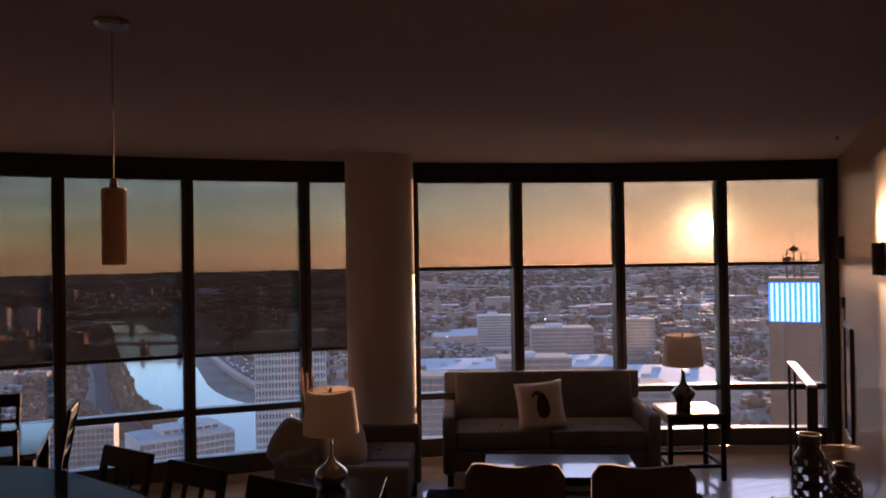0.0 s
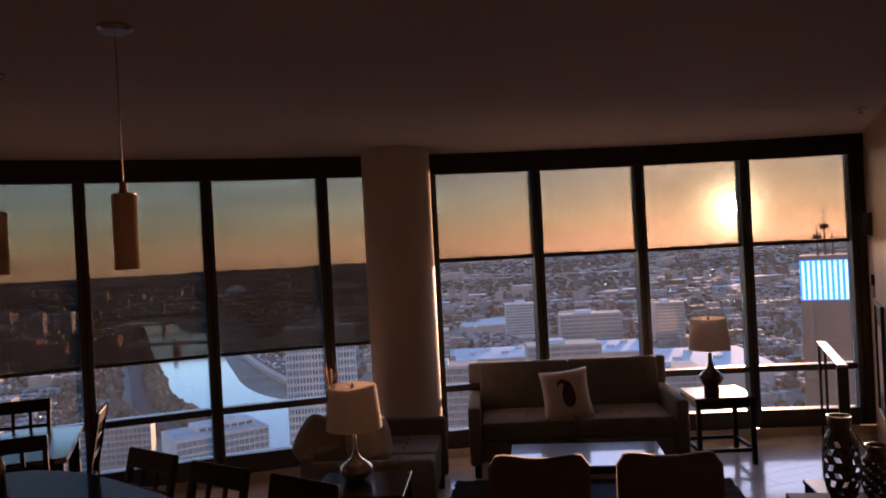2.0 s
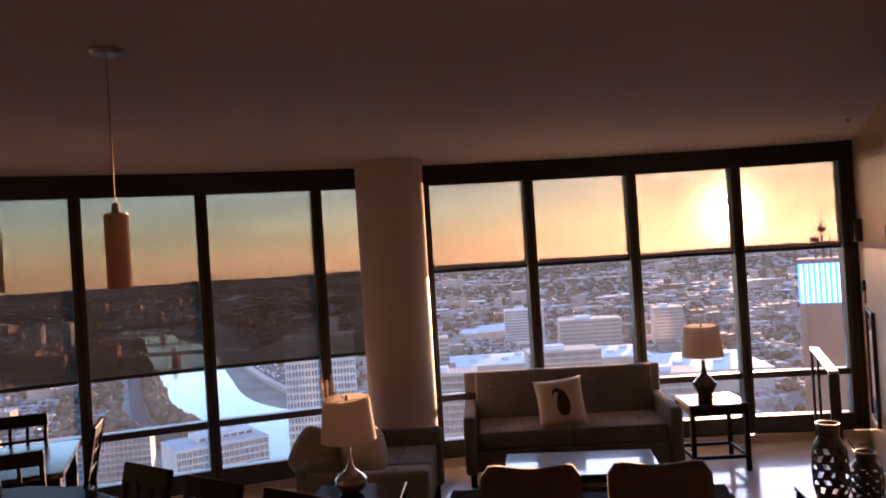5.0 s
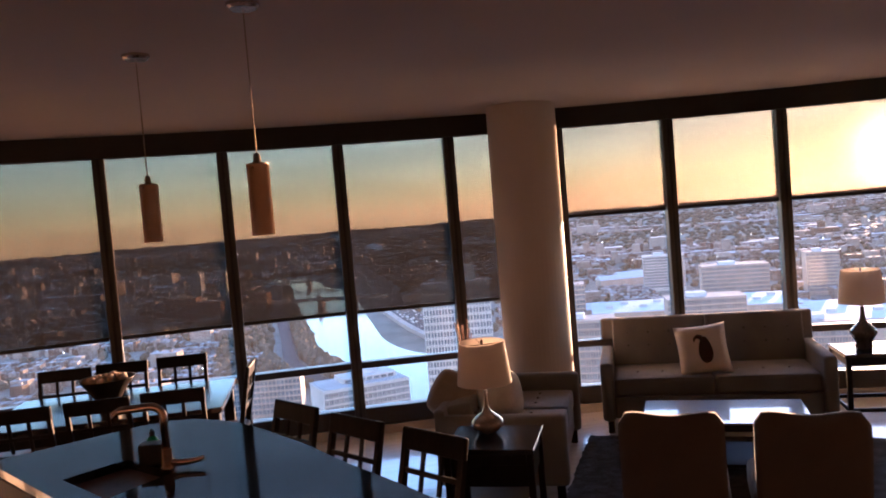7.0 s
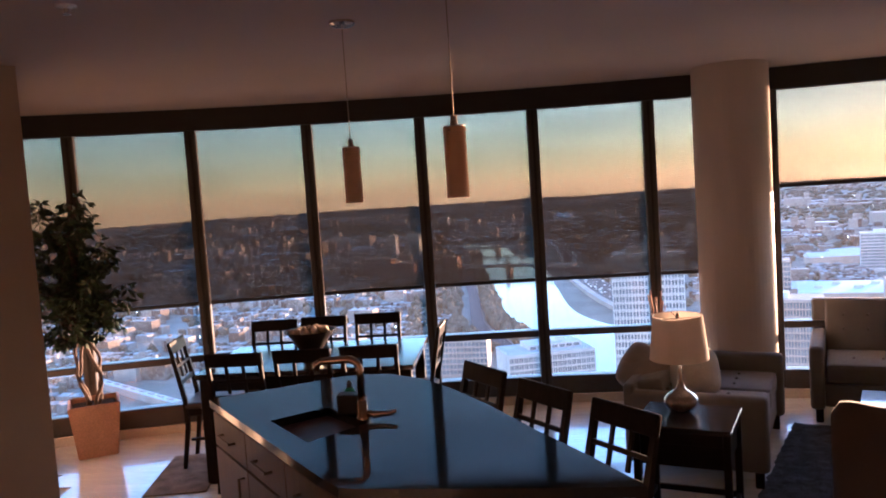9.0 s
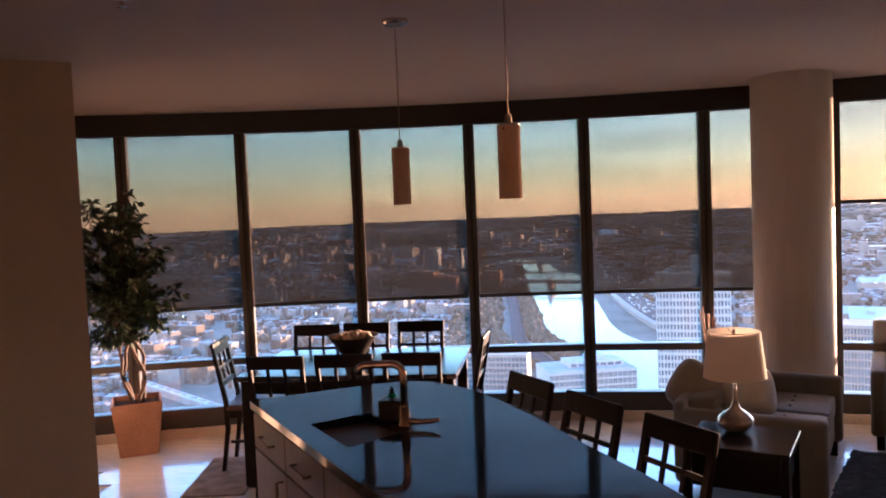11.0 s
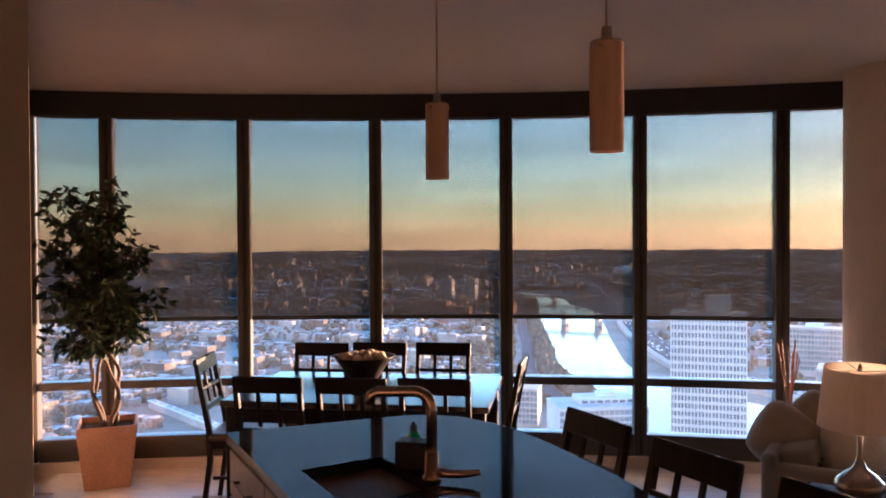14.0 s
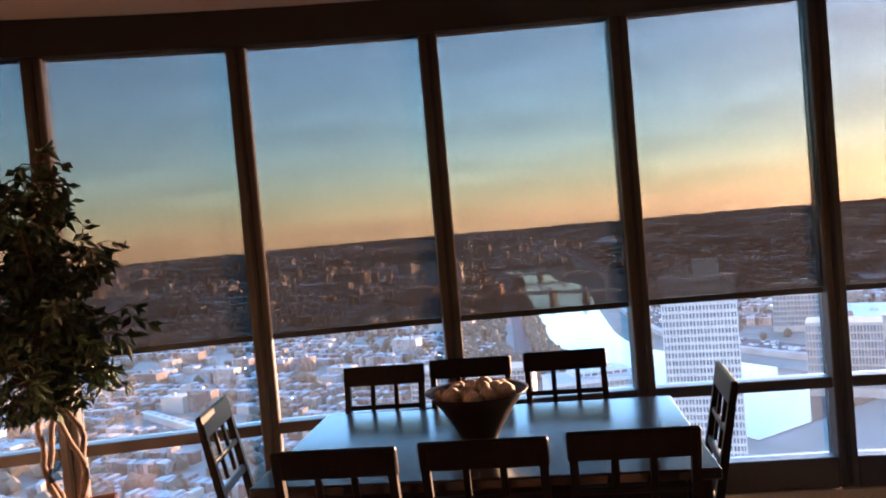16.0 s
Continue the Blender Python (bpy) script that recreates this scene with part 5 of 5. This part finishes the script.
def barn(x, y, rz, w, d, h, label):
    """A long shed under a pitched pale roof."""
    b = thing("long_shed", label, "building", pose(x, y, GZ, 0, 0, rz), "long sheds")
    part("wall", box((0, 0, h / 2), (w, d, h)), M_CONC2, b)
    bm = bmesh.new()
    a = [bm.verts.new((sx * (w / 2 + 1), yy, zz)) for sx in (-1, 1) for yy, zz in ((-d / 2 - 1, h), (0, h + d * 0.22), (d / 2 + 1, h))]
    bm.faces.new((a[0], a[1], a[2]))
    bm.faces.new((a[5], a[4], a[3]))
    for i, j in ((0, 1), (1, 2), (2, 0)):
        bm.faces.new((a[i], a[i + 3], a[j + 3], a[j]))
    bmesh.ops.recalc_face_normals(bm, faces=bm.faces[:])
    part("roof", bm, M_WHITEROOF, b)
    KEEP.append((x, y, w * 0.6))


barn(-84, 1140, 24, 95, 24, 10, "long shed with pale pitched roof")
barn(-62, 1190, 24, 95, 24, 10, "long shed with pale pitched roof beside another")
barn(-115, 850, 20, 44, 26, 8, "broad shed with pale pitched roof")
# wide white roofs
for (x, y, w, d, h, r), lb in (((-55, 765, 78, 74, 20, 8), "wide low hall with ridged white roof"), ((45, 770, 84, 80, 22, 4), "wide low hall with white membrane roof"), ((128, 700, 84, 105, 20, 3), "large flat white-roofed market hall")):
    hobj = thing("roofed_hall", lb, "building", pose(x, y, GZ, 0, 0, r), "white-roofed halls")
    part("wall", box((0, 0, h / 2), (w, d, h)), M_CONC2, hobj)
    part("roof", box((0, 0, h + 0.5), (w + 2, d + 2, 1.0)), M_WHITEROOF, hobj)
    for k in range(4):
        part("roof_unit", box((w * (-0.3 + 0.2 * k), d * (0.2 if k % 2 else -0.15), h + 2.2), (7, 5, 2.6)), M_CONC, hobj)
    KEEP.append((x, y, max(w, d) * 0.62))

rs_ = thing("rail_shed", "long narrow pale-roofed rail shed among the row houses", "building", pose(-464, 341, GZ, 0, 0, -12.4))
part("wall", box((0, 0, 2.4), (118, 5.4, 4.8)), M_CONC2, rs_)
part("roof", box((0, 0, 5.1), (121, 6.6, 0.6)), M_CONC, rs_)
for k in range(9):
    part("roof_monitor", box((-52 + 13 * k, 0, 5.8), (6, 2, 0.8)), M_CONC2, rs_)
KEEP.append((-464, 341, 40))
KEEP.append((-505, 350, 28))
KEEP.append((-423, 332, 28))
ar = thing("domed_arena", "small white domed arena far across the river", "building", pose(-1051, 2533, GZ))
part("wall", lathe([(0, 0), (34, 0), (34, 12), (0, 12)], 32), M_CONC, ar)
part("dome", lathe([(36, 12), (35, 14), (28, 22), (16, 28), (0, 30)], 32), M_WHITEROOF, ar)


def sign_tower():
    t = thing("sign_tower", "brown office tower crowned by a glowing striped display", "building", pose(72.5, 240.0, GZ, 0, 0, -18))
    h = GZ * -1 - 6.5
    part("wall", box((14, 8, h / 2), (28, 16, h)), M_BROWN, t)
    for j in range(18):
        part("floor_band", box((14, -0.15, h - 14.5 - j * 5.2), (28, 0.3, 1.2)), M_BROWN, t)
    dp = part("display_panel", box((14, -0.3, h - 7.0), (28, 0.5, 11.4)), M_LED_BLUE, t, "blue lit display band")
    for i in range(20):
        part("stripe", box((0.9 + i * 1.4, -0.6, h - 7.0), (0.62, 0.12, 11.0)), M_LED_WHITE, dp)
    mast = bmesh.new()
    for x, y, z in ((5, 6, 9), (7, 8, 14), (9, 6, 7)):
        tube([(x, y, h), (x, y, h + z)], [0.35, 0.15], 6, mast)
        bm_box(mast, (x, y, h + z * 0.6), (2.4, 0.5, 1.4))
    part("antennas", mast, M_ASPH, t)


sign_tower()
KEEP.append((85, 246, 30))


def cityscape():
    rr = random.Random(21)
    V, F, I = [], [], []

    def add(x, y, w, d, h, c, s, gable=False, roof=0):
        z0 = ground_z(x, y) - 1.0
        z = z0 + h + 1.0
        b = len(V)
        for sx, sy in ((-1, -1), (1, -1), (1, 1), (-1, 1)):
            px, py = sx * w / 2, sy * d / 2
            V.append((x + px * c - py * s, y + px * s + py * c, z0))
        for sx, sy in ((-1, -1), (1, -1), (1, 1), (-1, 1)):
            px, py = sx * w / 2, sy * d / 2
            V.append((x + px * c - py * s, y + px * s + py * c, z))
        F.extend([(b, b + 1, b + 5, b + 4), (b + 1, b + 2, b + 6, b + 5), (b + 2, b + 3, b + 7, b + 6), (b + 3, b, b + 4, b + 7)])
        I.extend([1, 1, 1, 1])
        if gable:
            k = len(V)
            rz = z + min(w, d) * 0.35
            for t_ in (-1, 1):
                px = t_ * w / 2
                V.append((x + px * c, y + px * s, rz))
            F.extend([(b + 4, b + 5, k + 1, k), (b + 6, b + 7, k, k + 1), (b + 7, b + 4, k), (b + 5, b + 6, k + 1)])
            I.extend([0, 0, 1, 1])
        else:
            F.append((b + 4, b + 5, b + 6, b + 7))
            I.append(roof)

    # row-house blocks close by
    ga = radians(12)
    c, s = math.cos(ga), math.sin(ga)
    for bx_ in range(-34, 20):
        for by_ in range(-8, 46):
            ox, oy = bx_ * 68, by_ * 44
            x0, y0 = ox * c - oy * s, ox * s + oy * c
            r = math.hypot(x0, y0)
            a = math.degrees(math.atan2(x0, y0))
            if not (260 < r < 1750 and -82 < a < 34) or not free(x0, y0, 20):
                continue
            kind = rr.random()
            if x0 > -250 and y0 > 650:
                kind = kind * 0.6 + 0.4
            if kind < 0.62:
                for row in (-1, 1):
                    n = rr.randint(13, 16)
                    hh = rr.uniform(5.5, 8.0)
                    for i in range(n):
                        px, py = (i - n / 2) * 3.8, row * 10.5
                        if rr.random() < 0.08:
                            continue
                        add(x0 + px * c - py * s, y0 + px * s + py * c, 3.7, rr.uniform(6.5, 10.0), hh + rr.uniform(-0.6, 0.6) + (2.5 if rr.random() < 0.1 else 0), c, s, rr.random() < 0.15)
                        if rr.random() < 0.35:
                            add(x0 + px * c - (py + row * -8) * s, y0 + px * s + (py + row * -8) * c, 3, 3, rr.uniform(3, 5), c, s)
            elif kind < 0.85:
                for i in range(rr.randint(2, 4)):
                    px, py = rr.uniform(-24, 24), rr.uniform(-13, 13)
                    w, d, h = rr.uniform(10, 26), rr.uniform(9, 18), rr.uniform(6, 17)
                    gx, gy = x0 + px * c - py * s, y0 + px * s + py * c
                    add(gx, gy, w, d, h, c, s)
                    add(gx + rr.uniform(-3, 3), gy + rr.uniform(-3, 3), 3, 2.4, h + 2, c, s)
    # farther town: looser and larger blocks
    for i in range(26000):
        r = 1500 + 3200 * rr.random() ** 0.8
        a = radians(rr.uniform(-84, 36))
        x, y = r * math.sin(a), r * math.cos(a)
        dens = noise.noise(Vector((x / 420, y / 420, 1.7)))
        if dens < -0.05 + 0.35 * (r / 4700) * rr.random() or not free(x, y):
            continue
        big = rr.random()
        w = rr.uniform(8, 18) if big < 0.86 else rr.uniform(25, 80)
        h = rr.uniform(5, 10) if rr.random() < 0.93 else rr.uniform(14, 34)
        if r > 3300:
            h = min(h, 9)
        add(x, y, w, rr.uniform(8, 16) if big < 0.86 else rr.uniform(18, 45), h, c, s, roof=2 if big > 0.93 or rr.random() < 0.04 else 0)
    ob = raw("town_buildings", V, F, [M_ROOF, M_BRICK, M_WHITEROOF], I)
    tagged(ob, "dense low town of row houses and flat roofs", "buildings", kind="stuff")


cityscape()


def woods():
    rr = random.Random(33)
    bm = bmesh.new()
    bmesh.ops.create_icosphere(bm, subdivisions=1, radius=1.0)
    base_v = np.array([v.co[:] for v in bm.verts])
    base_f = np.array([[v.index for v in f.verts] for f in bm.faces])
    bm.free()
    V, F = [], []
    n = 0

    def clump(x, y, r, h):
        nonlocal n
        jit = 1 + 0.28 * np.array([[rr.uniform(-1, 1)] for _ in range(len(base_v))])
        v = base_v * jit * np.array([r, r, h / 2]) + np.array([x, y, ground_z(x, y) + h * 0.45])
        V.append(v)
        F.append(base_f + n)
        n += len(base_v)

    for i in range(1500):   # river bank woods
        k = rr.randint(2, len(LEFT_BANK) - 4)
        u = rr.random()
        a, b = Vector(LEFT_BANK[k]), Vector(LEFT_BANK[k + 1])
        p = a.lerp(b, u)
        t = (b - a).normalized()
        side = Vector((t.y, -t.x))
        off = rr.uniform(2, 16) if rr.random() < 0.6 else rr.uniform(42, 95)
        q = p + side * off
        clump(q.x, q.y, rr.uniform(3, 5.5), rr.uniform(8, 14))
    for i in range(15000):
        r = 330 + 4400 * rr.random() ** 0.95
        a = radians(rr.uniform(-84, 36))
        x, y = r * math.sin(a), r * math.cos(a)
        dens = noise.noise(Vector((x / 420, y / 420, 1.7)))
        if (dens > 0.12 and rr.random() < 0.45) or not free(x, y, -8):
            continue
        big = 1 + max(0, r - 1200) / 1400
        clump(x, y, rr.uniform(3.5, 6.5) * big, rr.uniform(7, 11) * (1.0 if r < 3600 else 0.6))
    ob = raw("trees", np.concatenate(V).tolist(), np.concatenate(F).tolist(), [M_WOODS])
    tagged(ob, "bare brown-grey woods among the houses", "trees", kind="stuff")


woods()


def traffic():
    rr = random.Random(5)
    V, F = [], []
    for i in range(260):
        k = rr.randint(1, len(HWY) - 2)
        a, b = Vector(HWY[k]), Vector(HWY[k + 1])
        t = (b - a).normalized()
        p = a.lerp(b, rr.random()) + Vector((-t.y, t.x)) * (6 + rr.choice((2, 6, 10, 15, 19, 23)))
        o = len(V)
        for z in (0.2, 1.5):
            for sx, sy in ((-1, -1), (1, -1), (1, 1), (-1, 1)):
                q = p + t * sx * 2.2 + Vector((-t.y, t.x)) * sy * 0.9
                V.append((q.x, q.y, GZ + 4.0 + z))
        F += [(o + 4, o + 5, o + 6, o + 7), (o, o + 1, o + 5, o + 4), (o + 1, o + 2, o + 6, o + 5), (o + 2, o + 3, o + 7, o + 6), (o + 3, o, o + 4, o + 7)]
    tagged(raw("highway_cars", V, F, [M_CARS]), "small cars strung along the highway", "cars", kind="stuff")
    V, F = [], []
    for i in range(150):
        r = 500 + 3300 * rr.random()
        a = radians(rr.uniform(-80, 34))
        x, y = r * math.sin(a), r * math.cos(a)
        if not free(x, y):
            continue
        z = ground_z(x, y) + rr.uniform(9, 14)
        e = 0.35 * (1 + r / 1300)
        o = len(V)
        V += [(x + e, y, z), (x - e, y, z), (x, y + e, z), (x, y - e, z), (x, y, z + e), (x, y, z - e)]
        F += [(o, o + 2, o + 4), (o + 2, o + 1, o + 4), (o + 1, o + 3, o + 4), (o + 3, o, o + 4), (o + 2, o, o + 5), (o + 1, o + 2, o + 5), (o + 3, o + 1, o + 5), (o, o + 3, o + 5)]
    tagged(raw("street_lights", V, F, [M_TAIL]), "scattered lit street lights over the town", "lights", kind="stuff")


traffic()
lay_boards()
